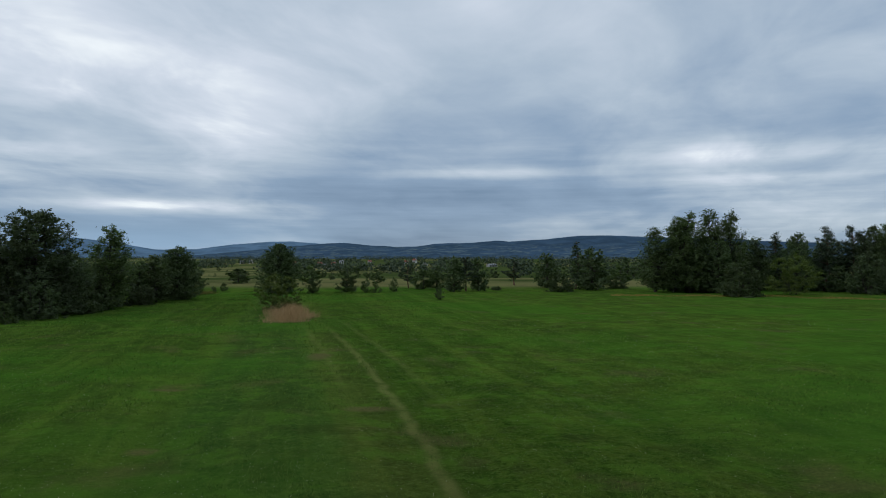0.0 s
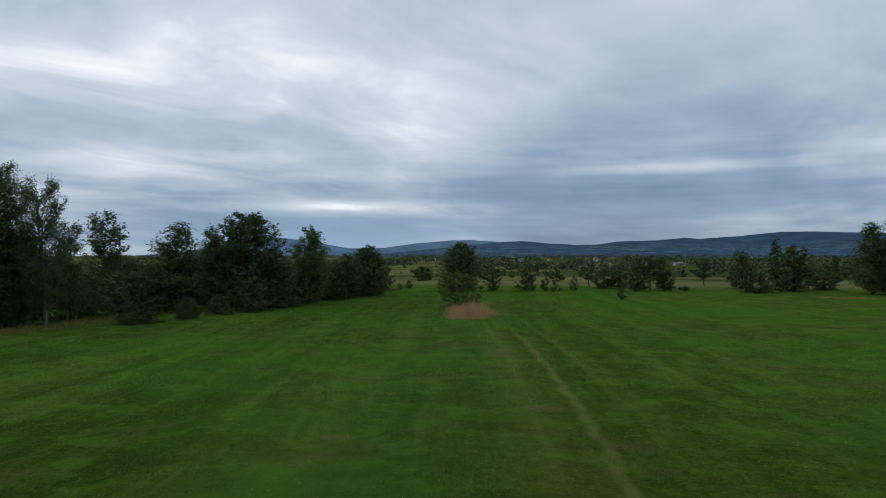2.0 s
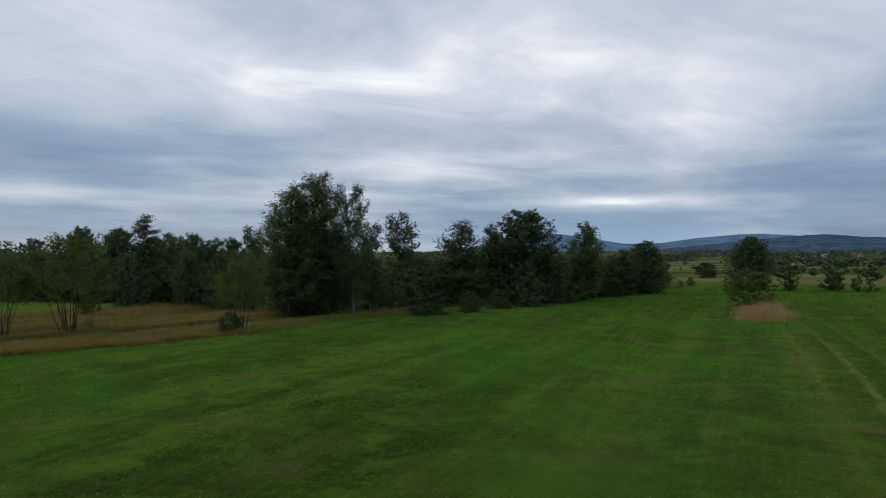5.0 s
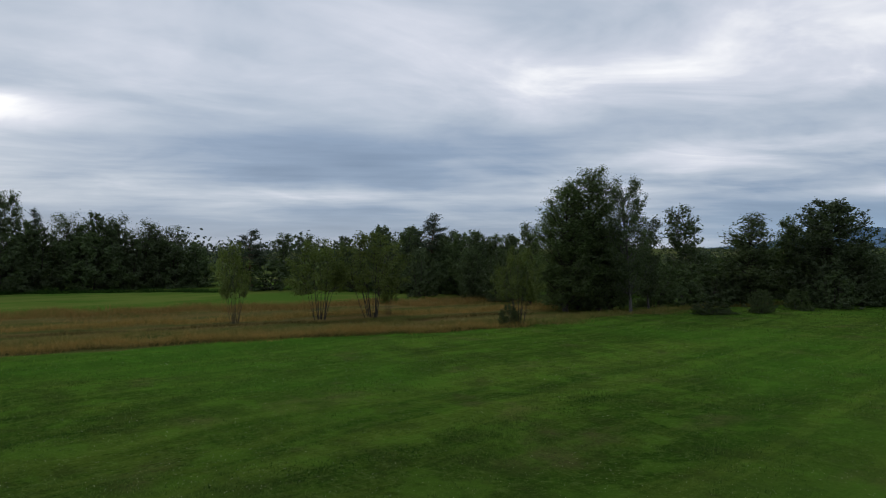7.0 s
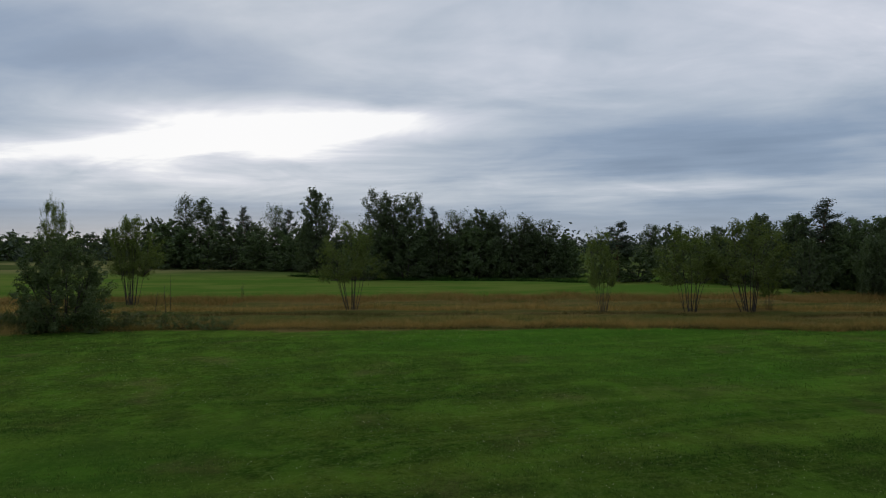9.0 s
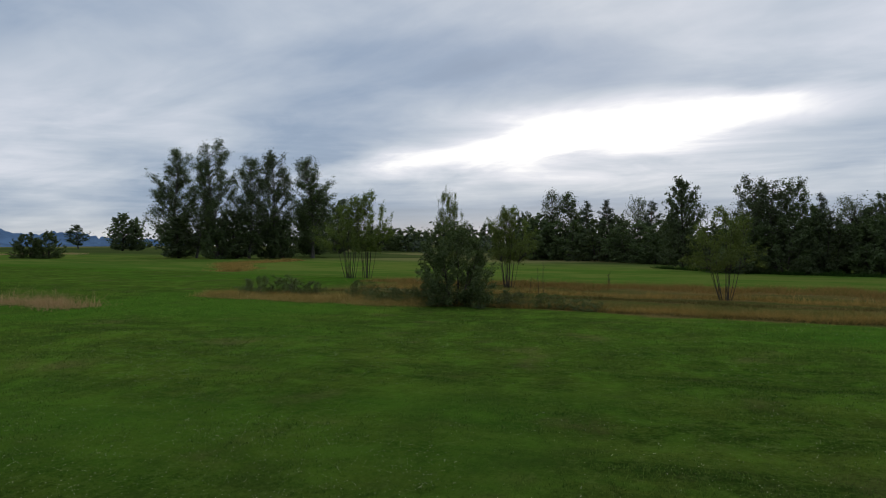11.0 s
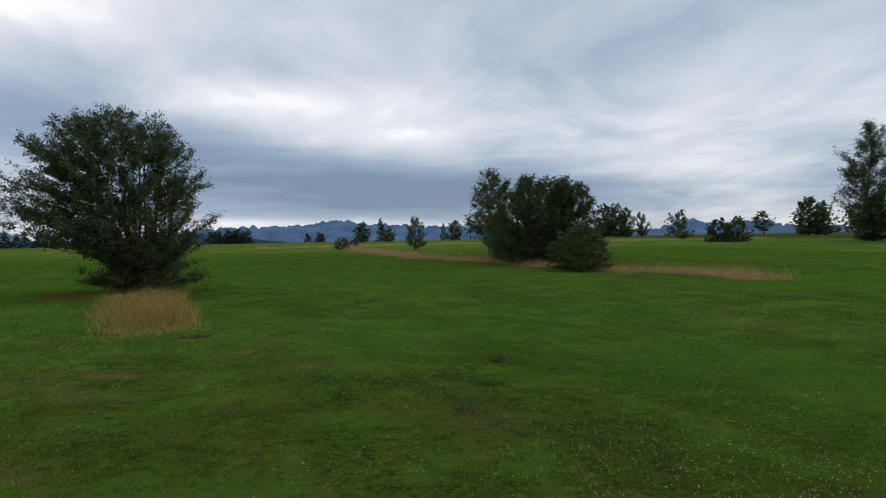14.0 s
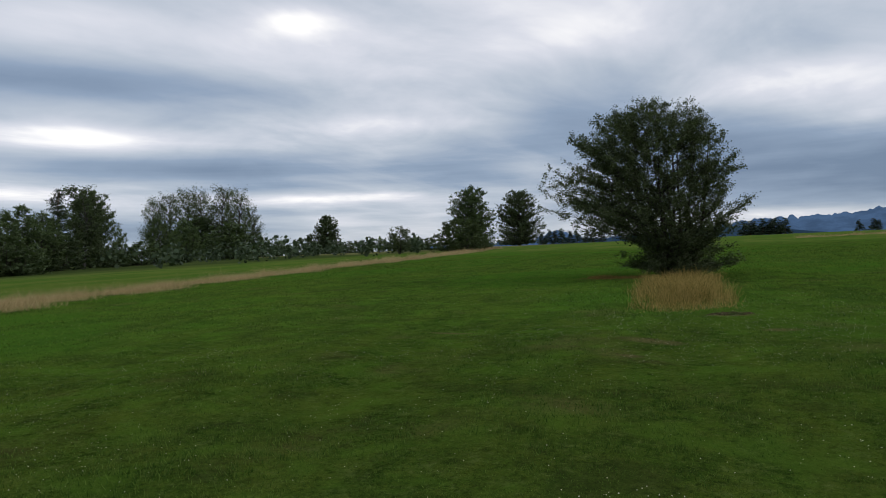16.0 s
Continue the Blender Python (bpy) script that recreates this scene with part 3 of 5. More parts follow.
def crown(rng, w, mat, h, wd, low, profile, stems, boughs=110, rise=0.8, twig=0.075, lai=3.6, slim=0.6, per=11, lump=0.22, inner=0.15,
          flat=1.0, droop=0.0, coarse=1.0, core=0.16, thick=0.0035, bare=0.25, lean=None, patchy=0.0):
    """Boughs that climb from the stems to an uneven envelope, each with twigs that carry the leaves along them."""
    level, R, size = LOD["level"], wd / 2, max(h, 0.8 * wd)
    boughs = int(boughs * (1.0, 1.0, 0.7, 0.4)[level])
    waves = [(rng.uniform(0, 6.3), rng.uniform(0, 6.3), int(rng.integers(1, 5))) for _ in range(4)]
    us = (np.arange(boughs) + rng.random(boughs)) / boughs
    fat = np.array([profile(u) for u in np.linspace(0, 1, 60)]) + 0.10
    us = np.interp(us, np.r_[0, np.cumsum(fat) / fat.sum()], np.linspace(0, 1, 61))
    rng.shuffle(us)
    base, ways, lengths, weights = [], [], [], []
    cores = []
    for i, u in enumerate(us):
        a = i * 2.39996 + rng.normal(0, 0.25)
        k = 1 + lump * sum(math.sin(f * a + p + 5 * u * math.cos(q)) for p, q, f in waves) / 2.0
        r = R * profile(u) * k * math.sqrt(rng.uniform(inner, 1.0)) * rng.uniform(0.84, 1.0)
        z = low + (h * 0.97 - low) * u
        mid_x, mid_y = lean(u) if lean else (0.0, 0.0)
        end = np.array([mid_x + r * math.cos(a), mid_y + r * math.sin(a), z])
        z0 = max(bare * low, 0.04 * h, z - r * rise * rng.uniform(0.7, 1.4) - 0.03 * h)
        able = [s for s in stems if s.tip[2] > z0 * 0.9] or stems
        s = min(able, key=lambda q: np.linalg.norm(q.at(z0)[:2] - end[:2]) + rng.uniform(0, 0.25) * R)
        start = s.at(min(z0, s.tip[2] * 0.97))
        if not lean and len(stems) == 1:
            end[:2] += start[:2]
        span = np.linalg.norm(end - start)
        out = np.array([math.cos(a), math.sin(a), 0.0])
        mid = (start + end) / 2 + out * 0.08 * span - np.array([0, 0, 0.06 * span * (1 if rise > 0 else -1)]) + rng.normal(0, 0.05, 3) * span
        v = np.linspace(0, 1, 5)[:, None]
        arc = (1 - v) ** 2 * start + 2 * v * (1 - v) * mid + v * v * end
        if level < 3:
            w.limb(arc if level == 0 else arc[::2], [thick * size * (1.0 - 0.85 * t) for t in np.linspace(0, 1, 5 if level == 0 else 3)], 4 if level == 0 else 3)
        t = np.clip(rng.uniform(0.30, 1.0, per) ** 0.6, 0, 1)[:, None]
        t[0] = 1.0
        at = (1 - t) ** 2 * start + 2 * t * (1 - t) * mid + t * t * end
        along = (2 * (1 - t) * (mid - start) + 2 * t * (end - mid)) / max(span, 1e-6)
        way = along * 0.5 + rng.normal(0, 0.62, (per, 3)) * np.array([1, 1, flat]) + np.array([0, 0, 0.24 - droop])
        way /= np.linalg.norm(way, axis=1, keepdims=True)
        far = twig * size * rng.uniform(0.45, 1.3, (per, 1)) * (1.2 - 0.45 * t)
        base.append(at), ways.append(way), lengths.append(far)
        weight = 1.0 if rng.random() > patchy else 0.25
        weights += [weight] * per
        t = rng.uniform(0.12, 0.72, (6, 1))
        cores.append((1 - t) ** 2 * start + 2 * t * (1 - t) * mid + t * t * end)
    base, ways, lengths = np.vstack(base), np.vstack(ways), np.vstack(lengths)
    if level == 0:
        for p, d, l in zip(base[::2], ways[::2], lengths[::2]):
            w.limb((p, p + d * l * 0.95), (thick * size * 0.28, thick * size * 0.08), 3)
    leaf = LEAF_SHARE[level] * size * coarse
    area = 2 * R * (h - low) * float(np.mean(fat - 0.10))
    count = int(lai * area / (0.5 * leaf * leaf * slim))
    chance = np.array(weights) * lengths[:, 0]
    j = rng.choice(len(base), count, p=chance / chance.sum())
    v = rng.random((count, 1)) ** 0.8
    p = base[j] + ways[j] * lengths[j] * v + rng.normal(0, 0.16 * twig * size, (count, 3)) * np.array([1, 1, 0.5 + 0.5 * flat])
    sizes = leaf * rng.uniform(0.6, 1.4, (count, 1)) * (1.2 - 0.45 * v)
    way = ways[j]
    if core > 0:
        deep = np.vstack(cores)
        n = int(count * core * 0.25)
        pick = deep[rng.integers(0, len(deep), n)] + rng.normal(0, 0.35 * twig * size, (n, 3))
        p, way, sizes = np.vstack([p, pick]), np.vstack([way, np.zeros((n, 3))]), np.vstack([sizes, np.full((n, 1), 1.6 * leaf)])
    p[:, 2] = np.maximum(p[:, 2], 0.02 * h)
    return leaf_mesh(rng, p, way, sizes, slim, "crown", mat)


def build_kind(kind, seed):
    """The wood and the crown of one tree of a kind, at its usual size."""
    rng = np.random.default_rng(seed)
    w = Wood()
    dome = lambda a, b, e: lambda u: max(0.06, math.sin(math.pi * min(1.0, a + u * b)) ** e)

    def single(h, r, lean=0.02, top=0.93):
        s = Stem(rng, (0, 0, -0.1), (*rng.normal(0, lean, 2) * h, h * top), 0.05)
        s.draw(w, r)
        return [s]

    def fan(count, h, foot, spread, r, low=0.62, high=0.94):
        out = []
        for i in range(count):
            a = 2 * math.pi * (i + rng.uniform(-0.3, 0.3)) / count
            f, g = (foot * rng.uniform(0.25, 1.0), spread * rng.uniform(0.35, 1.0)) if i else (0.1 * foot, 0.1 * spread)
            s = Stem(rng, (f * math.cos(a), f * math.sin(a), -0.08), (g * math.cos(a), g * math.sin(a), h * rng.uniform(low, high)), 0.05)
            s.draw(w, r * rng.uniform(0.7, 1.15), 5, 6)
            out.append(s)
        return out

    if kind == "poplar":
        h, wd = 14.0, 5.2
        c = crown(rng, w, LEAF["deciduous"], h, wd, h * 0.07, dome(0.19, 0.78, 0.65), single(h, 0.17), 230, 1.0, 0.058, 4.0, per=9, lump=0.18)
        return w.mesh("trunk", BARK), c
    if kind == "birch":
        h, wd = 14.0, 5.2
        c = crown(rng, w, LEAF["birch"], h, wd, h * 0.16, dome(0.15, 0.77, 0.6), single(h, 0.15, 0.03), 100, 1.0, 0.066, 3.2, per=13, lump=0.34, patchy=0.3, core=0.05, bare=0.8)
        return w.mesh("trunk", BARK_PALE), c
    if kind == "thin_birch":
        h, wd = 14.0, 5.6
        c = crown(rng, w, LEAF["birch"], h, wd, h * 0.10, dome(0.16, 0.74, 0.6), single(h, 0.14, 0.03), 120, 1.3, 0.085, 2.0, per=14, lump=0.22, core=0.0, thick=0.0036, coarse=0.9)
        return w.mesh("trunk", BARK), c
    if kind == "round":
        h, wd = 11.0, 7.5
        c = crown(rng, w, LEAF["dark"], h, wd, h * 0.05, dome(0.26, 0.71, 0.6), single(h, 0.2), 260, 0.6, 0.058, 4.0, per=8, lump=0.16, coarse=1.45)
        return w.mesh("trunk", BARK), c
    if kind in ("small_tree", "alder", "far_tree"):
        h, wd = 6.0, 4.4
        c = crown(rng, w, LEAF["alder" if kind == "alder" else "deciduous"], h, wd, h * (0.16 if kind == "alder" else 0.06), dome(0.22, 0.75, 0.6),
                  single(h, 0.11) if kind != "alder" else fan(3, h, 0.2, 0.9, 0.06), 80 if kind != "far_tree" else 36, 0.9, 0.09, 3.0, lump=0.3, coarse=2.0 if kind == "far_tree" else 1.1)
        return w.mesh("trunk", BARK), c
    if kind == "dome":
        h, wd = 8.0, 6.0
        c = crown(rng, w, LEAF["dark"], h, wd, h * 0.03, lambda u: max(0.05, (1 - u ** 3.8) ** 0.5), single(h, 0.17, 0.01), 420, 0.42, 0.05, 5.6, per=8, lump=0.09, inner=0.05, core=0.3, coarse=1.1)
        return w.mesh("trunk", BARK), c
    if kind in ("rowan", "rowan_bush"):
        h, wd = 5.6, 4.2
        low = 0.33 if kind == "rowan" else 0.07
        c = crown(rng, w, LEAF["rowan"], h, wd, h * low, dome(0.30, 0.60, 0.7), fan(12 if kind == "rowan" else 6, h, 0.45, 1.75, 0.024), 95, 0.6, 0.085, 2.7 if kind == "rowan" else 3.3,
                  slim=0.5, lump=0.34, flat=0.6, droop=0.18, core=0.05, thick=0.0026, bare=1.0, patchy=0.15)
        return w.mesh("stem", BARK), c
    if kind == "bush":
        h, wd = 4.0, 4.4
        c = crown(rng, w, LEAF["willow"], h, wd, h * 0.02, dome(0.36, 0.61, 0.55), fan(9, h, 0.5, 1.5, 0.04, 0.5, 0.85), 210, 0.5, 0.065, 4.4, slim=0.5, per=12, lump=0.14, core=0.25, coarse=1.15)
        return w.mesh("stem", BARK), c
    if kind == "willow":
        h, wd = 7.0, 5.6
        c = crown(rng, w, LEAF["willow"], h, wd, h * 0.05, dome(0.30, 0.64, 0.45), fan(8, h, 0.5, 1.8, 0.09), 220, 0.5, 0.06, 4.4, slim=0.5, per=13, lump=0.18, core=0.25)
        return w.mesh("stem", BARK), c
    if kind == "shrub":
        h, wd = 5.5, 6.0
        c = crown(rng, w, LEAF["dark"], h, wd, h * 0.02, dome(0.34, 0.63, 0.55), fan(7, h, 0.6, 2.0, 0.05), 130, 0.55, 0.07, 3.3, lump=0.24, core=0.3, coarse=1.6)
        return w.mesh("stem", BARK), c
    if kind == "scrub":
        h, wd = 1.5, 3.6
        c = crown(rng, w, LEAF["scrub"], h, wd, 0.03, dome(0.34, 0.60, 0.6), fan(9, h, 0.8, 1.4, 0.012), 90, 0.7, 0.09, 2.6, slim=0.45, lump=0.35, coarse=0.9, thick=0.003)
        return w.mesh("stem", BARK), c
    if kind == "pine":
        h, wd = 11.0, 5.0
        c = crown(rng, w, LEAF["needle"], h, wd, h * 0.30, lambda u: (0.55 + 0.45 * math.sin(3.1 * min(1.0, u * 1.25))) * math.sqrt(max(0.0, 1.02 - u ** 3)), single(h, 0.16, 0.015, 0.96), 58, 0.22, 0.075, 3.7,
                  slim=0.4, per=11, lump=0.36, inner=0.22, flat=0.26, droop=0.18, thick=0.0055, bare=1.0, core=0.0)
        return w.mesh("trunk", BARK_PINE), c
    if kind == "spruce":
        h, wd = 12.0, 4.6
        c = crown(rng, w, LEAF["needle"], h, wd, h * 0.04, lambda u: max(0.03, (1 - u) ** 0.8), single(h, 0.15, 0.004, 1.0), 130, -0.28, 0.06, 4.2, slim=0.4, lump=0.14, inner=0.3, flat=0.5, droop=0.6)
        return w.mesh("trunk", BARK_PINE), c
    # the big alder on the lawn: several stems, a broad crown down to the ground that leans out to its eastern side
    h, wd = 10.4, 11.0
    shares = (0.0, 0.05, 0.15, 0.24, 0.30, 0.42, 0.54, 0.66, 0.80, 0.92, 1.0)
    half = (2.9, 3.1, 3.1, 3.2, 4.6, 5.3, 5.35, 5.1, 4.3, 3.1, 1.3)
    off = (-0.3, -0.4, -0.5, -0.3, 0.8, 1.45, 1.45, 1.25, 1.15, 1.0, 0.8)
    stems = fan(11, h, 1.3, 2.2, 0.12, 0.6, 0.82)
    for s in stems:
        s.tip[0] += 1.1
    c = crown(rng, w, LEAF["alder"], h, wd, 0.25, lambda u: float(np.interp(u, shares, half)) / 5.5, stems, 600, 0.26, 0.046, 4.9, slim=0.62, per=14, lump=0.05, inner=0.0,
              coarse=0.9, core=0.2, thick=0.0026, lean=lambda u: (0.97 * float(np.interp(u, shares, off)), 0.24 * float(np.interp(u, shares, off))))
    return w.mesh("stem", BARK), c


KINDS = {
    "poplar": ("poplar_tree", "tall aspen with a narrow uneven dark green crown", "tree", 3),
    "birch": ("birch_tree", "slender birch with a pale trunk and airy crown", "tree", 4),
    "thin_birch": ("birch_tree", "tall thin birch with sparse grey-green airy crown", "tree", 3),
    "dome": ("round_tree", "dense dark green tree with a smooth rounded crown", "tree", 2),
    "round": ("broadleaf_tree", "dense dark green broadleaf tree with domed crown", "tree", 3),
    "small_tree": ("young_tree", "small young broadleaf tree standing in the grass", "tree", 2),
    "alder": ("alder_tree", "small alder tree with several thin stems", "tree", 2),
    "rowan": ("rowan_tree", "light green rowan with many thin bare stems", "tree", 4),
    "rowan_bush": ("rowan_bush", "light green rowan bush leafy down to the grass", "bush", 1),
    "bush": ("willow_bush", "dense rounded grey-green willow bush", "bush", 3),
    "willow": ("willow_tree", "broad bushy willow leafy down to the ground", "tree", 2),
    "shrub": ("undergrowth_bush", "tall dark undergrowth bush at the wood's edge", "bush", 3),
    "scrub": ("bramble_bush", "low dark scrub bush in rough grass", "bush", 2),
    "pine": ("pine_tree", "dark Scots pine with flat layered crown", "tree", 2),
    "spruce": ("spruce_tree", "dark conical spruce with drooping boughs", "tree", 2),
    "far_tree": ("valley_tree", "distant dark broadleaf tree in the valley fields", "tree", 3),
    "hero_alder": ("big_alder_tree", "large round many-stemmed alder standing on the lawn", "tree", 1),
}
BUILT, PLANTED = {}, {}


def plant(kind, x, y, h, width, sink=0.05):
    """Plants one tree or bush of a kind with its foot at x, y, of that height and crown width."""
    name, label, category, variants = KINDS[kind]
    i = PLANTED[kind] = PLANTED.get(kind, 0) + 1
    seen = max(h, 0.8 * width) / max(20.0, math.hypot(x, y))
    level = 0 if seen > 0.14 else 1 if seen > 0.07 else 2 if seen > 0.03 else 3
    key = (kind, i % variants, level)
    if key not in BUILT:
        LOD["level"] = level
        wood, crown_mesh = build_kind(kind, sum(map(ord, kind)) + 17 * (i % variants))
        co = np.empty(len(crown_mesh.vertices) * 3, dtype=np.float32)
        crown_mesh.vertices.foreach_get("co", co)
        lo, hi = np.percentile(co.reshape(-1, 3), (0.8, 99.4), axis=0)
        BUILT[key] = wood, crown_mesh, float(hi[2]) * 1.03, float(hi[0] - lo[0] + hi[1] - lo[1]) / 2
    wood, crown_mesh, h0, w0 = BUILT[key]
    ob = new(name)
    turn = 0.0 if kind == "hero_alder" else (i * 2.399) % 6.283
    ob.matrix_basis = Matrix.LocRotScale((x, y, float(ground_z(x, y)) - sink), Euler((0, 0, turn)), (width / w0, width / w0, h / h0))
    tagged(ob, label, category, {"tree": "trees", "bush": "bushes"}[category] + " round the meadow")
    for me in (wood, crown_mesh):
        child = new(me.name.split(".")[0], me)
        child.parent = ob
    return ob



plant("rowan", -33.6, 25.1, 4.8, 3.0)
plant("poplar", -39.3, 33.6, 9.6, 4.9)
plant("poplar", -38.5, 36.1, 10.7, 5.2)
plant("birch", -35.7, 36.5, 9.7, 3.5)
plant("round", -39.8, 35.3, 6.7, 5.2)
plant("round", -38.2, 37.0, 6.5, 3.9)
plant("birch", -37.3, 40.0, 7.0, 2.2)
plant("poplar", -46.3, 35.8, 6.9, 2.4)
plant("birch", -43.5, 51.1, 8.6, 4.2)
plant("shrub", -38.5, 41.9, 4.1, 4.1)
plant("shrub", -38.7, 45.2, 3.4, 4.3)
plant("shrub", -37.8, 47.5, 3.3, 4.4)
plant("shrub", -36.4, 48.9, 3.4, 3.4)
plant("poplar", -35.4, 49.9, 7.5, 4.2)
plant("poplar", -34.7, 54.0, 7.2, 2.8)
plant("dome", -31.8, 54.0, 8.4, 6.6)
plant("round", -30.7, 56.3, 5.3, 3.5)
plant("shrub", -29.5, 50.8, 2.9, 3.2)
plant("poplar", -29.8, 61.6, 7.4, 3.9)
plant("shrub", -30.0, 60.0, 3.8, 3.1)
plant("dome", -28.3, 73.7, 5.6, 4.8)
plant("poplar", -28.9, 70.2, 4.9, 2.8)
plant("poplar", -30.2, 69.3, 4.3, 2.3)
plant("bush", -30.7, 44.0, 1.7, 1.7)
plant("bush", -30.3, 47.6, 1.6, 1.8)
plant("bush", -29.6, 57.2, 1.4, 2.5)
plant("bush", -28.4, 66.5, 2.0, 2.1)
plant("bush", -32.3, 40.9, 1.0, 2.9)
plant("bush", -33.8, 24.6, 1.3, 1.3)
plant("shrub", -54.6, 35.7, 4.9, 3.6)
plant("shrub", -49.9, 35.4, 4.6, 3.4)
plant("round", -63.9, 37.6, 6.1, 4.1)
plant("round", -61.4, 40.4, 6.6, 4.1)
plant("round", -71.8, 38.0, 7.3, 5.7)
plant("round", -74.2, 35.4, 7.4, 4.4)
plant("poplar", -55.2, 39.6, 6.0, 2.4)
plant("shrub", -47.1, 49.6, 4.0, 4.8)
plant("shrub", -45.4, 51.2, 3.7, 4.8)
plant("shrub", -44.0, 53.1, 4.4, 4.8)
plant("shrub", -42.6, 55.0, 4.0, 4.8)
plant("shrub", -40.6, 56.1, 3.7, 4.8)
plant("shrub", -38.9, 57.6, 4.3, 4.8)
plant("shrub", -37.3, 59.3, 4.0, 4.8)
plant("shrub", -35.7, 61.0, 3.7, 4.8)
plant("shrub", -34.0, 62.5, 4.3, 4.8)
plant("shrub", -32.5, 64.3, 4.0, 4.8)
plant("shrub", -31.1, 66.3, 3.7, 4.8)
plant("shrub", -31.9, 74.7, 2.9, 3.0)
plant("shrub", -30.7, 84.0, 2.4, 3.2)

plant("small_tree", -16.1, 86.0, 3.1, 1.9)
plant("small_tree", -12.4, 89.9, 3.5, 2.9)
plant("small_tree", -9.9, 89.1, 1.9, 1.5)
plant("small_tree", -8.6, 88.5, 1.5, 1.3)
plant("small_tree", -6.5, 92.0, 2.0, 1.2)
plant("dome", -20.4, 85.8, 6.2, 5.0)
plant("rowan_bush", -14.0, 58.9, 3.2, 3.2)
plant("small_tree", -29.4, 93.3, 1.2, 1.3)
plant("small_tree", -29.8, 90.4, 0.9, 0.9)
plant("small_tree", -37.1, 105.8, 3.2, 2.7)
plant("pine", -4.9, 100.1, 3.5, 2.5)
plant("small_tree", -2.8, 97.1, 3.0, 3.6)
plant("small_tree", -0.9, 98.3, 3.4, 3.6)
plant("round", 1.4, 90.0, 4.6, 3.0)
plant("pine", 3.0, 90.7, 4.6, 2.6)
plant("round", 4.7, 92.4, 4.5, 2.6)
plant("small_tree", -0.4, 75.2, 1.5, 1.2)
plant("bush", 7.1, 96.1, 0.5, 1.1)

plant("pine", 11.5, 112.3, 4.1, 3.3)
plant("bush", 7.4, 94.8, 0.6, 1.1)
plant("round", 15.2, 101.4, 5.2, 3.7)
plant("spruce", 18.7, 98.4, 6.7, 3.2)
plant("round", 20.3, 94.8, 5.9, 4.9)
plant("bush", 15.2, 91.2, 2.7, 3.3)
plant("bush", 24.9, 100.3, 1.9, 3.6)
plant("shrub", 44.1, 164.2, 5.2, 8.0)
plant("poplar", 27.4, 89.8, 8.4, 4.5)
plant("poplar", 29.6, 89.5, 9.7, 4.8)
plant("poplar", 31.7, 89.2, 10.4, 4.8)
plant("poplar", 34.2, 89.9, 10.8, 4.4)
plant("poplar", 36.3, 88.7, 10.4, 3.6)
plant("round", 31.6, 90.4, 6.4, 5.1)
plant("round", 34.6, 87.7, 6.7, 5.0)
plant("shrub", 33.9, 91.7, 5.0, 6.0)
plant("bush", 34.0, 79.4, 4.1, 4.9)
plant("rowan_bush", 41.9, 83.2, 4.9, 5.0)
plant("poplar", 42.3, 93.0, 7.2, 3.6)
plant("spruce", 45.8, 95.5, 8.0, 3.4)
plant("round", 46.6, 90.9, 7.7, 4.1)
plant("pine", 50.7, 92.5, 8.8, 3.9)
plant("pine", 54.3, 92.4, 8.9, 3.5)
plant("round", 56.1, 91.3, 8.7, 4.5)
plant("poplar", 57.1, 89.2, 9.4, 4.3)
plant("shrub", 45.3, 95.2, 4.9, 6.2)
plant("shrub", 51.7, 92.9, 5.3, 6.8)
plant("shrub", 52.4, 85.3, 4.9, 5.5)
plant("round", 60.9, 89.8, 8.9, 5.8)
plant("spruce", 64.8, 89.1, 9.2, 4.3)
plant("shrub", 57.8, 83.2, 5.2, 6.1)
plant("shrub", 39.0, 97.0, 5.6, 6.5)
plant("round", 42.5, 98.0, 6.6, 5.6)
plant("round", 48.5, 97.0, 6.8, 5.8)
plant("round", 53.0, 96.0, 7.0, 6.0)
plant("round", 59.0, 95.0, 7.6, 6.4)

plant("pine", -65.3, 37.8, 8.6, 4.6)
plant("round", -65.7, 34.7, 7.2, 3.5)
plant("round", -69.0, 32.8, 7.2, 4.3)
plant("round", -59.6, 37.6, 6.3, 4.4)
plant("poplar", -56.7, 39.1, 6.0, 3.2)
plant("shrub", -58.9, 32.4, 4.7, 3.5)
plant("shrub", -54.1, 35.3, 4.6, 3.0)
plant("shrub", -61.2, 37.3, 3.2, 3.9)
plant("shrub", -53.4, 37.7, 3.8, 4.0)
plant("round", -62.3, 37.7, 6.6, 4.0)
plant("round", -57.3, 37.7, 6.3, 3.7)
plant("round", -54.1, 39.9, 6.0, 3.6)
plant("shrub", -65.4, 32.7, 4.9, 4.7)
plant("shrub", -62.8, 36.4, 4.2, 4.6)
plant("round", -74.1, 30.6, 6.2, 3.9)
plant("shrub", -71.6, 31.6, 4.9, 5.0)
plant("pine", -80.1, 21.9, 7.1, 4.2)
plant("birch", -84.4, 26.8, 6.8, 3.3)
plant("birch", -80.0, 27.9, 6.6, 3.4)
plant("shrub", -79.4, 23.4, 4.0, 6.0)
plant("shrub", -84.9, 21.3, 3.3, 3.5)
plant("shrub", -77.1, 28.3, 4.3, 5.3)

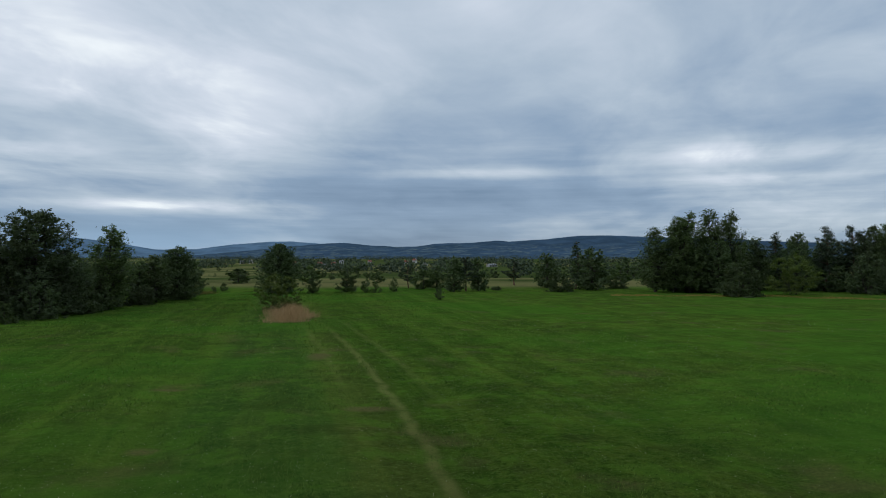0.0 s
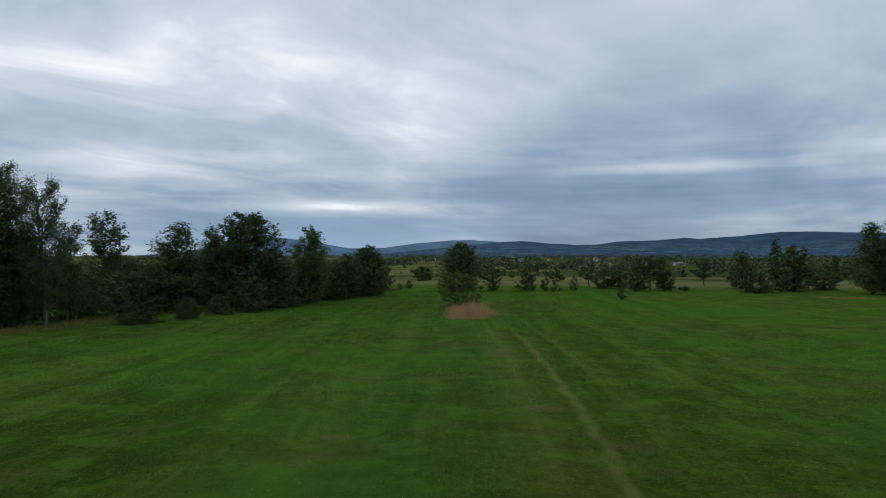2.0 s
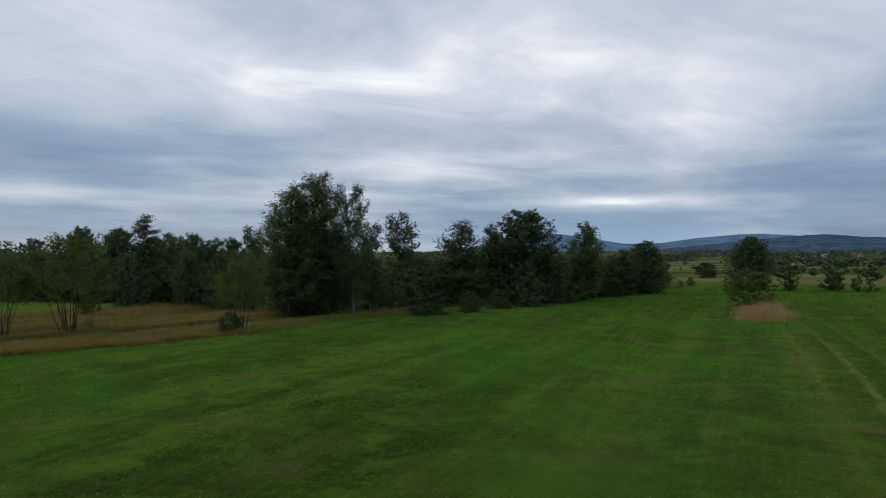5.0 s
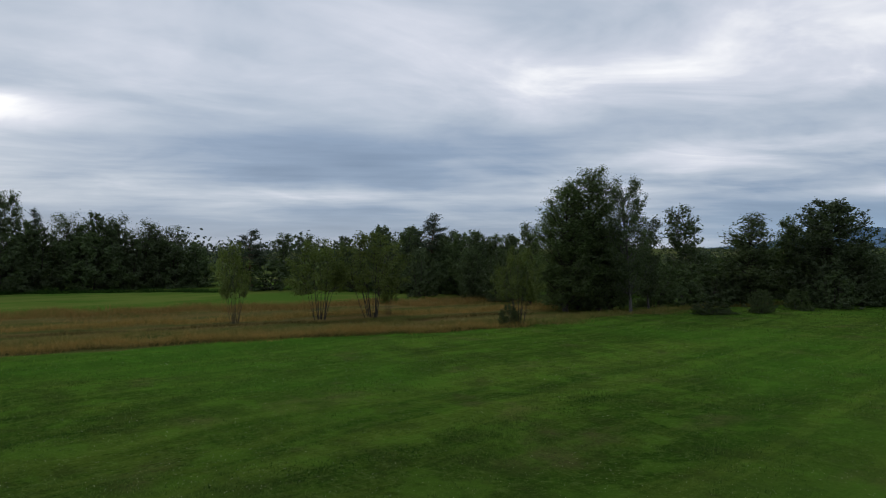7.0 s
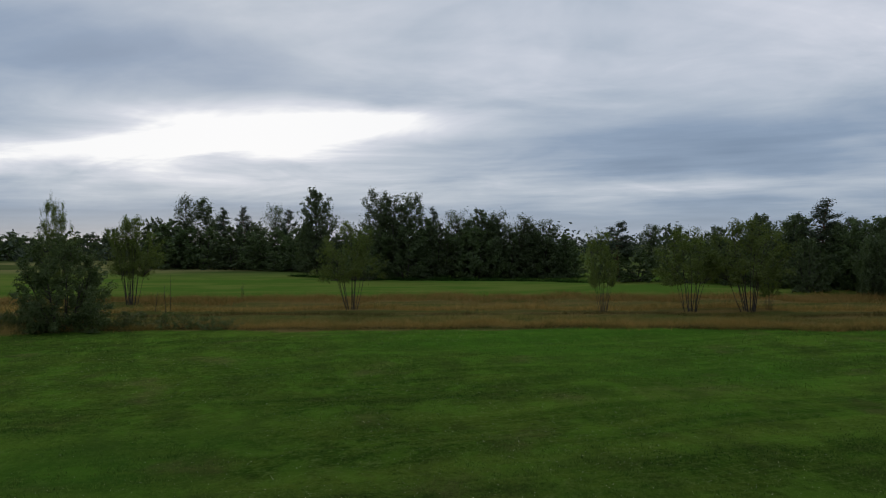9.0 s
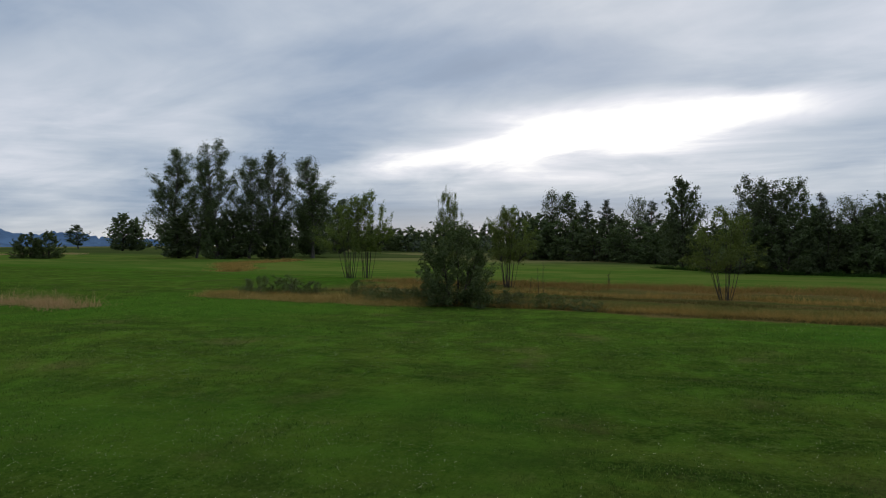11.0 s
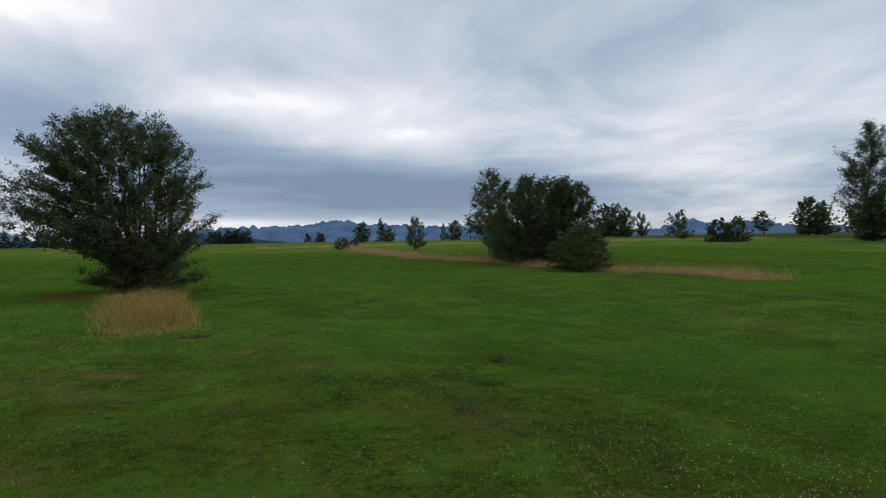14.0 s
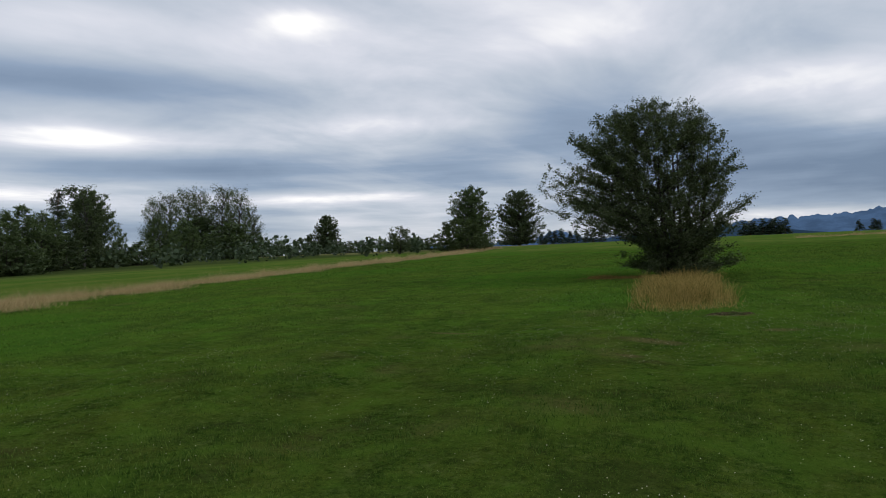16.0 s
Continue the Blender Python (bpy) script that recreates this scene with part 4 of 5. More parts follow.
plant("rowan", -51.5, -22.0, 6.6, 3.5)
plant("rowan", -46.6, -5.3, 6.0, 4.2)
plant("rowan", -43.4, 10.8, 5.2, 2.3)
plant("rowan", -43.8, 16.5, 5.4, 4.0)
plant("rowan", -43.3, 20.0, 5.9, 4.7)
plant("rowan", -43.9, 21.5, 2.8, 1.4)
plant("bush", -35.7, -18.7, 4.9, 4.6)
plant("rowan", -38.0, -20.4, 6.9, 1.8)
plant("scrub", -36.0, -13.2, 0.9, 2.3)
plant("scrub", -35.9, -15.4, 1.0, 2.6)
plant("scrub", -36.3, -11.3, 0.7, 2.2)
plant("scrub", -35.2, -17.2, 1.1, 2.0)
plant("scrub", -34.4, -22.6, 1.0, 2.4)
plant("scrub", -35.1, -20.7, 1.2, 2.0)
plant("thin_birch", -143.3, -50.0, 15.1, 6.5)
plant("birch", -146.9, -46.8, 14.9, 6.2)
plant("round", -144.6, -57.1, 10.5, 6.5)
plant("spruce", -141.5, -41.8, 12.3, 5.3)
plant("pine", -139.8, -37.3, 12.6, 5.0)
plant("thin_birch", -135.1, -30.3, 12.8, 4.8)
plant("pine", -131.9, -26.7, 11.6, 4.1)
plant("round", -100.8, -16.5, 12.7, 6.0)
plant("birch", -96.3, -7.8, 12.4, 4.8)
plant("birch", -92.0, -4.6, 11.2, 5.2)
plant("birch", -93.5, -2.1, 11.7, 4.6)
plant("pine", -93.2, 0.2, 9.7, 2.9)
plant("thin_birch", -93.5, 3.2, 9.3, 4.6)
plant("round", -93.3, 6.7, 9.4, 4.9)
plant("thin_birch", -93.4, 9.7, 9.3, 4.3)
plant("thin_birch", -92.4, 12.2, 8.6, 4.2)
plant("thin_birch", -93.4, 15.4, 7.9, 5.0)
plant("round", -90.7, 17.8, 5.8, 3.7)
plant("shrub", -136.1, -50.7, 8.8, 12.3)
plant("shrub", -137.6, -44.7, 8.3, 12.4)
plant("shrub", -132.9, -36.8, 8.2, 12.0)
plant("shrub", -129.2, -29.5, 7.7, 11.7)
plant("shrub", -123.1, -23.1, 7.4, 11.2)
plant("round", -100.6, -12.4, 6.4, 5.7)
plant("shrub", -91.4, -7.6, 6.9, 8.3)
plant("shrub", -90.2, -3.1, 7.0, 8.2)
plant("shrub", -91.7, 1.3, 7.1, 8.3)
plant("shrub", -90.8, 5.7, 6.8, 8.3)
plant("shrub", -91.5, 10.3, 6.6, 8.3)
plant("shrub", -91.3, 14.7, 6.0, 8.3)
plant("shrub", -89.5, 18.1, 3.8, 4.4)
plant("round", -144.7, -53.4, 10.0, 7.0)
plant("round", -139.3, -34.6, 9.5, 6.8)
plant("round", -118.5, -21.3, 8.3, 5.4)
plant("round", -96.8, -5.7, 8.9, 6.3)
plant("round", -93.2, -0.2, 8.2, 5.3)
plant("round", -93.1, 5.1, 7.9, 5.3)
plant("round", -93.5, 8.6, 8.1, 5.3)
plant("round", -93.4, 13.1, 7.3, 5.3)
plant("shrub", -88.7, -8.8, 2.9, 5.8)
plant("shrub", -94.6, 12.5, 1.5, 2.3)
plant("shrub", -209.5, -94.9, 9.8, 10.1)
plant("shrub", -216.0, -104.7, 8.5, 12.2)
plant("shrub", -206.1, -122.9, 8.6, 13.3)
plant("shrub", -200.3, -132.1, 8.7, 14.5)

plant("rowan", -55.5, -40.3, 8.2, 4.9)
plant("rowan", -57.3, -39.6, 8.8, 3.9)
plant("rowan", -52.5, -22.6, 6.7, 2.4)
plant("scrub", -36.3, -32.9, 1.4, 4.6)
plant("scrub", -37.3, -30.7, 1.0, 2.3)
plant("scrub", -35.6, -25.1, 1.3, 2.4)
plant("scrub", -35.2, -22.3, 1.0, 2.3)
plant("birch", -99.7, -115.9, 22.4, 9.0)
plant("birch", -97.2, -100.8, 23.0, 8.2)
plant("birch", -101.9, -97.6, 20.0, 7.4)
plant("birch", -107.2, -96.1, 21.6, 8.4)
plant("birch", -112.6, -90.5, 20.8, 8.4)
plant("round", -121.3, -97.8, 13.8, 9.3)
plant("birch", -97.7, -107.3, 14.2, 7.3)
plant("round", -100.4, -99.2, 9.6, 8.5)
plant("round", -107.2, -96.9, 9.0, 8.2)
plant("round", -96.1, -110.4, 8.0, 8.1)
plant("shrub", -107.4, -94.0, 8.3, 5.8)
plant("shrub", -97.2, -100.8, 7.6, 6.8)
plant("round", -161.0, -119.2, 15.6, 10.0)
plant("shrub", -221.4, -136.8, 8.4, 14.5)
plant("shrub", -225.5, -129.9, 7.4, 12.3)
plant("round", -151.3, -199.6, 12.5, 10.0)
plant("round", -154.8, -197.0, 11.0, 7.2)
plant("small_tree", -187.9, -250.6, 7.5, 6.0)
plant("small_tree", -264.9, -326.8, 4.3, 4.7)
plant("birch", -180.5, -264.9, 10.1, 7.9)
plant("bush", -77.2, -128.5, 4.8, 5.2)
plant("bush", -79.0, -125.4, 5.0, 5.4)
plant("small_tree", -88.6, -165.2, 7.8, 6.3)
plant("small_tree", -146.4, -307.6, 11.6, 7.7)
plant("round", -107.6, -259.2, 13.5, 7.5)
plant("round", -111.5, -257.5, 13.6, 8.0)
plant("round", -115.2, -255.9, 11.8, 7.2)
plant("shrub", -160.5, -389.0, 10.3, 13.7)

plant("birch", -17.2, -74.1, 9.8, 4.4)
plant("willow", -17.8, -63.7, 7.9, 6.9)
plant("willow", -18.1, -57.9, 7.7, 7.2)
plant("willow", -20.5, -58.1, 7.1, 5.4)
plant("bush", -17.2, -47.3, 3.1, 4.3)
plant("rowan", -17.6, -70.1, 5.1, 2.9)
plant("alder", -14.0, -111.8, 5.5, 3.5)
plant("bush", -2.6, -128.5, 2.3, 3.1)
plant("bush", -5.8, -157.9, 1.6, 2.8)
plant("round", -12.9, -260.3, 7.3, 6.3)
plant("spruce", -20.6, -269.9, 9.3, 4.4)
plant("round", -23.0, -259.6, 5.6, 5.1)
plant("small_tree", -49.9, -296.4, 7.6, 3.9)
plant("round", -53.1, -285.7, 8.4, 6.6)
plant("pine", -61.2, -294.3, 10.5, 5.4)
plant("spruce", 56.2, -376.5, 7.6, 7.0)
plant("spruce", 51.4, -377.2, 8.2, 8.0)
plant("spruce", 48.1, -377.7, 7.2, 7.0)
plant("spruce", 44.4, -378.1, 8.3, 8.1)
plant("spruce", 40.7, -378.5, 8.0, 7.1)
plant("spruce", 54.4, -381.9, 7.1, 6.6)
plant("spruce", 43.0, -383.3, 7.2, 6.6)
plant("spruce", 60.5, -380.9, 6.9, 6.5)
plant("spruce", 10.5, -420.5, 5.9, 5.1)
plant("spruce", 4.9, -420.6, 6.1, 5.7)
plant("spruce", 2.3, -420.7, 5.4, 4.6)

plant("hero_alder", 10.0, -38.9, 9.5, 8.9)
plant("dome", 94.4, -163.9, 17.3, 11.9)
plant("bush", 82.2, -137.4, 7.7, 11.9)
plant("dome", 184.8, -378.3, 33.5, 25.8)
plant("spruce", 155.6, -347.6, 7.1, 5.2)
plant("spruce", 152.8, -348.8, 8.2, 6.2)
plant("spruce", 149.2, -350.3, 7.3, 5.2)
plant("spruce", 146.2, -351.6, 8.3, 6.2)
plant("spruce", 142.9, -353.0, 7.0, 5.2)
plant("spruce", 139.0, -354.5, 7.7, 6.2)
plant("spruce", 135.1, -356.0, 7.2, 6.2)
plant("spruce", 131.2, -357.5, 7.6, 6.2)
plant("spruce", 126.8, -359.1, 6.5, 5.1)
plant("alder", 99.9, -138.3, 6.9, 6.6)
plant("dome", 280.7, -313.7, 23.2, 16.2)
plant("shrub", 285.1, -309.7, 12.4, 18.1)
plant("shrub", 291.9, -303.4, 10.6, 14.7)
plant("shrub", 222.0, -267.6, 6.1, 14.0)
plant("spruce", 161.6, -204.7, 6.3, 2.9)
plant("poplar", 158.8, -206.9, 6.0, 3.4)
plant("shrub", 158.2, -232.0, 5.4, 11.4)
plant("shrub", 152.9, -235.6, 5.8, 9.1)
plant("small_tree", 301.6, -293.7, 11.2, 8.0)
plant("shrub", 309.3, -285.6, 13.3, 17.8)
plant("thin_birch", 344.3, -242.1, 36.4, 15.8)
plant("thin_birch", 339.6, -248.8, 38.9, 16.5)
plant("thin_birch", 292.7, -224.8, 36.8, 16.3)
plant("thin_birch", 264.7, -212.6, 32.8, 13.5)
plant("thin_birch", 244.9, -205.7, 32.6, 14.8)
plant("thin_birch", 229.0, -201.2, 30.1, 12.3)
plant("thin_birch", 309.9, -284.9, 30.8, 12.5)
plant("shrub", 224.3, -160.8, 16.6, 12.4)
plant("shrub", 178.8, -137.1, 13.2, 10.3)
plant("shrub", 222.6, -185.1, 13.3, 13.4)
plant("small_tree", 201.8, -130.0, 12.0, 5.6)
plant("spruce", 193.5, -108.2, 22.3, 11.0)
plant("birch", 167.0, -98.1, 20.8, 9.6)
plant("dome", 179.0, -107.0, 20.7, 12.5)
plant("round", 142.8, -70.6, 13.6, 10.5)
plant("round", 153.2, -80.9, 13.0, 10.0)
plant("shrub", 131.1, -62.9, 9.4, 10.0)
plant("shrub", 156.8, -85.9, 8.3, 13.4)
plant("shrub", 169.9, -115.8, 6.5, 13.7)
plant("shrub", 163.6, -103.7, 3.5, 9.9)
plant("shrub", 128.9, -64.7, 4.8, 9.0)
plant("round", 142.2, -61.4, 12.6, 9.3)
plant("shrub", 122.1, -52.0, 6.7, 8.8)
plant("round", 255.8, -200.4, 19.6, 22.3)
plant("round", 208.7, -180.6, 14.3, 16.3)


# ---- long grass, mown blades and clover ----
def straw_material(name, dry, green, share):
    m, n = material(name)
    island = n.add("ShaderNodeNewGeometry").outputs["Random Per Island"]
    place = n.add("ShaderNodeTexCoord").outputs["Object"]
    f = n.math("ADD", n.math("MULTIPLY", island, 0.50), n.math("ADD", n.math("MULTIPLY", n.noise(place, 0.9, 4.0), 0.35), n.math("MULTIPLY", n.noise(place, 0.16, 3.0), 0.22)))
    c = n.mix(n.step(f, share - 0.18, share + 0.18), green, dry)
    d = n.add("ShaderNodeBsdfPrincipled")
    n.put(d.inputs["Base Color"], c)
    d.inputs["Roughness"].default_value, d.inputs["Specular IOR Level"].default_value = 0.8, 0.04
    t = n.add("ShaderNodeBsdfTranslucent")
    n.put(t.inputs["Color"], c)
    s = n.add("ShaderNodeMixShader")
    s.inputs[0].default_value = 0.3
    n.put(s.inputs[1], d.outputs[0])
    n.put(s.inputs[2], t.outputs[0])
    n.put(n.add("ShaderNodeOutputMaterial").inputs["Surface"], s.outputs[0])
    return m


STRAW_RED = straw_material("straw_red", (0.30, 0.180, 0.060), (0.110, 0.105, 0.022), 0.48)
STRAW_DARK = straw_material("straw_dark", (0.110, 0.082, 0.026), (0.034, 0.042, 0.010), 0.50)
STRAW_PINK = straw_material("straw_pink", (0.46, 0.30, 0.15), (0.18, 0.15, 0.055), 0.36)
STRAW_PALE = straw_material("straw_pale", (0.52, 0.38, 0.19), (0.17, 0.16, 0.055), 0.32)
STRAW_ROUGH = straw_material("straw_rough", (0.40, 0.255, 0.075), (0.105, 0.105, 0.020), 0.46)
STRAW_OLIVE = straw_material("straw_olive", (0.30, 0.235, 0.075), (0.085, 0.112, 0.020), 0.54)
STRAW_GOLD = straw_material("straw_gold", (0.46, 0.315, 0.105), (0.120, 0.125, 0.026), 0.47)
TUFTS = straw_material("lawn_tufts", (0.150, 0.220, 0.034), (0.036, 0.080, 0.010), 0.50)
BLADES = straw_material("lawn_blades", (0.120, 0.178, 0.032), (0.034, 0.080, 0.011), 0.52)


def blades(rng, x, y, height, width, lean=0.65):
    """Bent, tapering grass blades with their feet at x, y: corners and triangles."""
    n = len(x)
    z = ground_z(x, y) - 0.01
    a = rng.uniform(0, 2 * np.pi, n)
    h = height * rng.uniform(0.35, 1.2, n) ** 0.8
    w = width * rng.uniform(0.6, 1.3, n) / 2
    b = rng.uniform(0, 2 * np.pi, n)
    l = lean * h * rng.uniform(0.1, 1.0, n)
    sx, sy, lx, ly = np.cos(a) * w, np.sin(a) * w, np.cos(b) * l, np.sin(b) * l
    v = np.stack([np.column_stack([x - sx, y - sy, z]), np.column_stack([x + sx, y + sy, z]),
                  np.column_stack([x + lx * 0.35 + sx * 0.8, y + ly * 0.35 + sy * 0.8, z + h * 0.6]),
                  np.column_stack([x + lx * 0.35 - sx * 0.8, y + ly * 0.35 - sy * 0.8, z + h * 0.6]),
                  np.column_stack([x + lx, y + ly, z + h])], 1).reshape(-1, 3)
    i = np.arange(n)[:, None] * 5
    return v, np.vstack([i + np.array([[0, 1, 2]]), i + np.array([[0, 2, 3]]), i + np.array([[3, 2, 4]])])


def short_blades(rng, x, y, height, width, lean=0.8):
    """Single-triangle blades for the mown lawn."""
    n = len(x)
    z = ground_z(x, y) - 0.005
    a, b = rng.uniform(0, 2 * np.pi, n), rng.uniform(0, 2 * np.pi, n)
    w, h = width * rng.uniform(0.6, 1.3, n) / 2, height * rng.uniform(0.5, 1.2, n)
    l = lean * h * rng.random(n)
    v = np.stack([np.column_stack([x - np.cos(a) * w, y - np.sin(a) * w, z]), np.column_stack([x + np.cos(a) * w, y + np.sin(a) * w, z]),
                  np.column_stack([x + np.cos(b) * l, y + np.sin(b) * l, z + h])], 1).reshape(-1, 3)
    return v, np.arange(3 * n).reshape(-1, 3)


def long_grass(label, spine, width, count, height, mat, seed, blade=0.03, fine=False, even=False):
    """A strip of unmown grass along a line of points, thinning out at its sides, clumped."""
    rng = np.random.default_rng(seed)
    p = np.array(spine, float)
    seg = np.hypot(*(p[1:] - p[:-1]).T)
    s = rng.random(count) * seg.sum()
    i = np.minimum(np.searchsorted(np.cumsum(seg), s), len(seg) - 1)
    u = (s - (np.cumsum(seg) - seg)[i]) / seg[i]
    c = p[i] + (p[i + 1] - p[i]) * u[:, None]
    d = (p[i + 1] - p[i]) / seg[i][:, None]
    off = (np.clip(rng.normal(0, 0.62, count), -1.1, 1.1) if even else np.clip(rng.normal(0, 0.42, count), -1, 1)) * width / 2
    off += (0.06 if even else 0.25) * width * np.sin(s * 0.9 + seed) * np.sin(s * 0.37)
    x, y = c[:, 0] - d[:, 1] * off, c[:, 1] + d[:, 0] * off
    x, y = x + rng.normal(0, 0.12 if even else 0.2, count), y + rng.normal(0, 0.45, count)
    clump = 0.78 + 0.20 * np.sin(x * 1.1 + seed) * np.sin(y * 0.9) + 0.17 * np.sin(x * 3.1) * np.sin(y * 2.7)
    clump = clump + 0.22 * np.sin(x * 0.53 + 1.7 * np.sin(y * 0.31)) * np.sin(y * 0.47 + seed) + 0.16 * np.sin(x * 1.9 + y * 1.3)
    if even:
        clump = clump * np.clip(np.minimum(s, seg.sum() - s) / 2.5, 0.35, 1.0)
    tall = height * np.clip(clump, 0.2, 1.4) * (1.0 - (0.1 if even else 0.35) * np.abs(off) / width) * rng.uniform(0.35, 1.2, count)
    v, f = short_blades(rng, x, y, tall, blade, 1.7) if fine else blades(rng, x, y, tall, blade, 1.3 if even else 0.9)
    return tagged(new("long_grass", tri_mesh("long_grass", v, f, mat)), label, "grass", kind="stuff")


long_grass("tuft of reddish dry grass under a small alder", ((-10.7, 48.6), (-12.0, 54.0), (-13.2, 60.0)), 3.0, 9000, 0.95, STRAW_PINK, 1, 0.018)
long_grass("tall straw-coloured grass in front of the big alder", ((5.7, -22.9), (7.0, -27.5), (9.4, -38.0)), 2.7, 16000, 0.66, STRAW_GOLD, 2, 0.012, False, True)
long_grass("trampled reddish dry grass beside the big alder", ((10.8, -36.4), (14.4, -38.4)), 1.7, 5000, 0.16, STRAW_RED, 19, 0.014, True)
long_grass("pale strip of dry grass between two meadows", ((34.0, -8.0), (40.8, -19.6), (43.5, -27.0), (47.5, -38.0), (53.0, -58.0), (69.0, -113.0), (97.2, -182.0)), 5.0, 70000, 0.85, STRAW_PALE, 3, 0.024, True)
long_grass("brown edge of rough grass along the lawn", ((-34.4, -36.0), (-35.6, -22.0), (-37.0, -10.0), (-37.2, 2.0), (-36.0, 10.0), (-35.6, 17.0), (-33.4, 25.0)), 2.8, 46000, 0.52, STRAW_ROUGH, 4, 0.015, True)
long_grass("pale olive grass in rough ground", ((-38.6, -34.0), (-40.2, -8.0), (-39.4, 10.0), (-36.5, 28.0)), 4.2, 34000, 0.36, STRAW_OLIVE, 16, 0.018, True)
# a darker line of low blades along the front of the rough edge
long_grass("narrow strip of low dark blades at the foot of the rough edge", ((-33.4, -36.0), (-34.6, -22.0), (-36.0, -10.0), (-36.2, 2.0), (-35.0, 10.0), (-34.6, 17.0), (-32.6, 25.0)), 1.0, 16000, 0.30, STRAW_DARK, 17, 0.015, True)
long_grass("dark weeds along a shallow ditch", ((-41.0, -34.0), (-43.6, -8.0), (-42.6, 10.0), (-39.0, 30.0)), 1.6, 14000, 0.34, STRAW_DARK, 18, 0.018, True)
long_grass("brown band of dry grass in rough ground", ((-45.5, -32.0), (-47.5, -5.0), (-46.0, 18.0), (-42.0, 34.0)), 3.6, 26000, 0.50, STRAW_ROUGH, 5, 0.020, True)
long_grass("reddish brown band of dry grass in rough ground", ((-53.0, -36.0), (-57.0, -5.0), (-54.5, 22.0), (-50.0, 38.0)), 9.0, 46000, 0.55, STRAW_RED, 6, 0.026, True)
long_grass("reddish dry grass beside the willow bushes", ((-23.8, -34.5), (-22.6, -41.0), (-18.6, -47.5), (-15.2, -64.0), (-9.0, -82.0), (-5.0, -120.0), (-3.0, -165.0)), 3.4, 38000, 0.85, STRAW_PINK, 7, 0.022, True)
long_grass("dry grass among low scrub at the lawn's edge", ((-33.2, -36.0), (-33.6, -28.0), (-34.4, -20.0)), 3.0, 20000, 0.6, STRAW_GOLD, 8, 0.016, True)
long_grass("dry grass at the foot of the trees", ((-33.8, 26.0), (-35.5, 36.0), (-36.0, 47.0), (-34.0, 58.0), (-32.0, 72.0), (-30.0, 90.0)), 3.0, 24000, 0.45, STRAW_OLIVE, 9, 0.026, True)
long_grass("dry grass at the foot of the trees", ((20.0, 82.0), (40.0, 80.0), (52.0, 70.0)), 2.0, 4500, 0.25, STRAW_ROUGH, 10, 0.05, True)
long_grass("pale unmown grass at the far end of the meadow", ((14.0, -150.0), (-4.0, -165.0), (-40.0, -168.0), (-110.0, -160.0)), 6.0, 16000, 0.6, STRAW_PALE, 11, 0.07, True)
long_grass("brown unmown grass round the tall birches", ((-60.0, -60.0), (-78.0, -78.0), (-100.0, -84.0)), 5.0, 12000, 0.5, STRAW_ROUGH, 12, 0.05, True)

SWATH = straw_material("uncut_swath", (0.034, 0.075, 0.012), (0.018, 0.046, 0.008), 0.5)
long_grass("dark uncut swath left by the mower", ((-13.4, 3.5), (-14.0, 7.6), (-14.8, 11.0), (-15.8, 15.8)), 1.8, 4500, 0.07, SWATH, 13, 0.012)
long_grass("dark uncut swath left by the mower", ((-19.0, -5.0), (-19.3, 0.0), (-19.8, 4.5)), 1.5, 3500, 0.06, SWATH, 14, 0.012)


def worn(x, y, rng):
    """Which of the feet fall on a worn place, where hardly any blade stands."""
    bare = np.zeros(len(x), bool)
    for cx, cy, rx, ry in DRY:
        bare |= ((x - cx) / rx) ** 2 + ((y - cy) / ry) ** 2 < 0.9
    return bare & (rng.random(len(x)) < 0.8)


def lawn_grass():
    """Single blades of the mown lawn, densest where the camera passes nearest."""
    rng = np.random.default_rng(21)
    n = 400000
    r = 4.5 + 27.0 * rng.random(n) ** 1.55
    a = np.radians(rng.uniform(-38.0, 250.0, n))
    # and all round beneath it
    r[:36000], a[:36000] = 5.2 * rng.random(36000) ** 0.5, rng.uniform(0.0, 2 * np.pi, 36000)
    x, y = 0.3 - r * np.sin(a), -0.5 + r * np.cos(a)
    stand = ~worn(x, y, rng)
    x, y, r = x[stand], y[stand], r[stand]
    n = len(x)
    # blades gather into tussocks
    k = 0.35 + rng.integers(0, 3, n) * 0.25
    x += 0.12 * np.sin(x * 7 + y * 3) * k
    y += 0.12 * np.sin(y * 8 - x * 4) * k
    size = 0.65 + 0.5 * np.sin(x * 0.9 + 1.3) * np.sin(y * 0.8) + 0.35 * np.sin(x * 3.1) * np.sin(y * 2.7)
    v, f = short_blades(rng, x, y, 0.066 * np.clip(size, 0.35, 1.5), 0.006 + 0.0006 * r, 1.0)
    # farther out only the coarser tufts stand out
    n = 300000
    r = 22.0 + 68.0 * rng.random(n) ** 0.85
    a = np.radians(rng.uniform(-36.0, 248.0, n))
    x, y = 0.3 - r * np.sin(a), -0.5 + r * np.cos(a)
    lawn = ~worn(x, y, rng) & (x > -33.5) & (0.905 * x + 0.425 * y < 27.0) & (y < 92.0)
    x, y, r = x[lawn], y[lawn], r[lawn]
    v2, f2 = short_blades(rng, x, y, (0.045 + 0.0009 * r) * rng.uniform(0.5, 1.3, len(x)), 0.012 + 0.0007 * r, 1.6)
    tagged(new("lawn_grass", tri_mesh("lawn_grass", v2, f2, TUFTS)), "scattered taller tufts in the mown lawn", "grass", kind="stuff")
    tagged(new("lawn_grass", tri_mesh("lawn_grass", v, f, BLADES)), "short green blades of the mown lawn", "grass", kind="stuff")


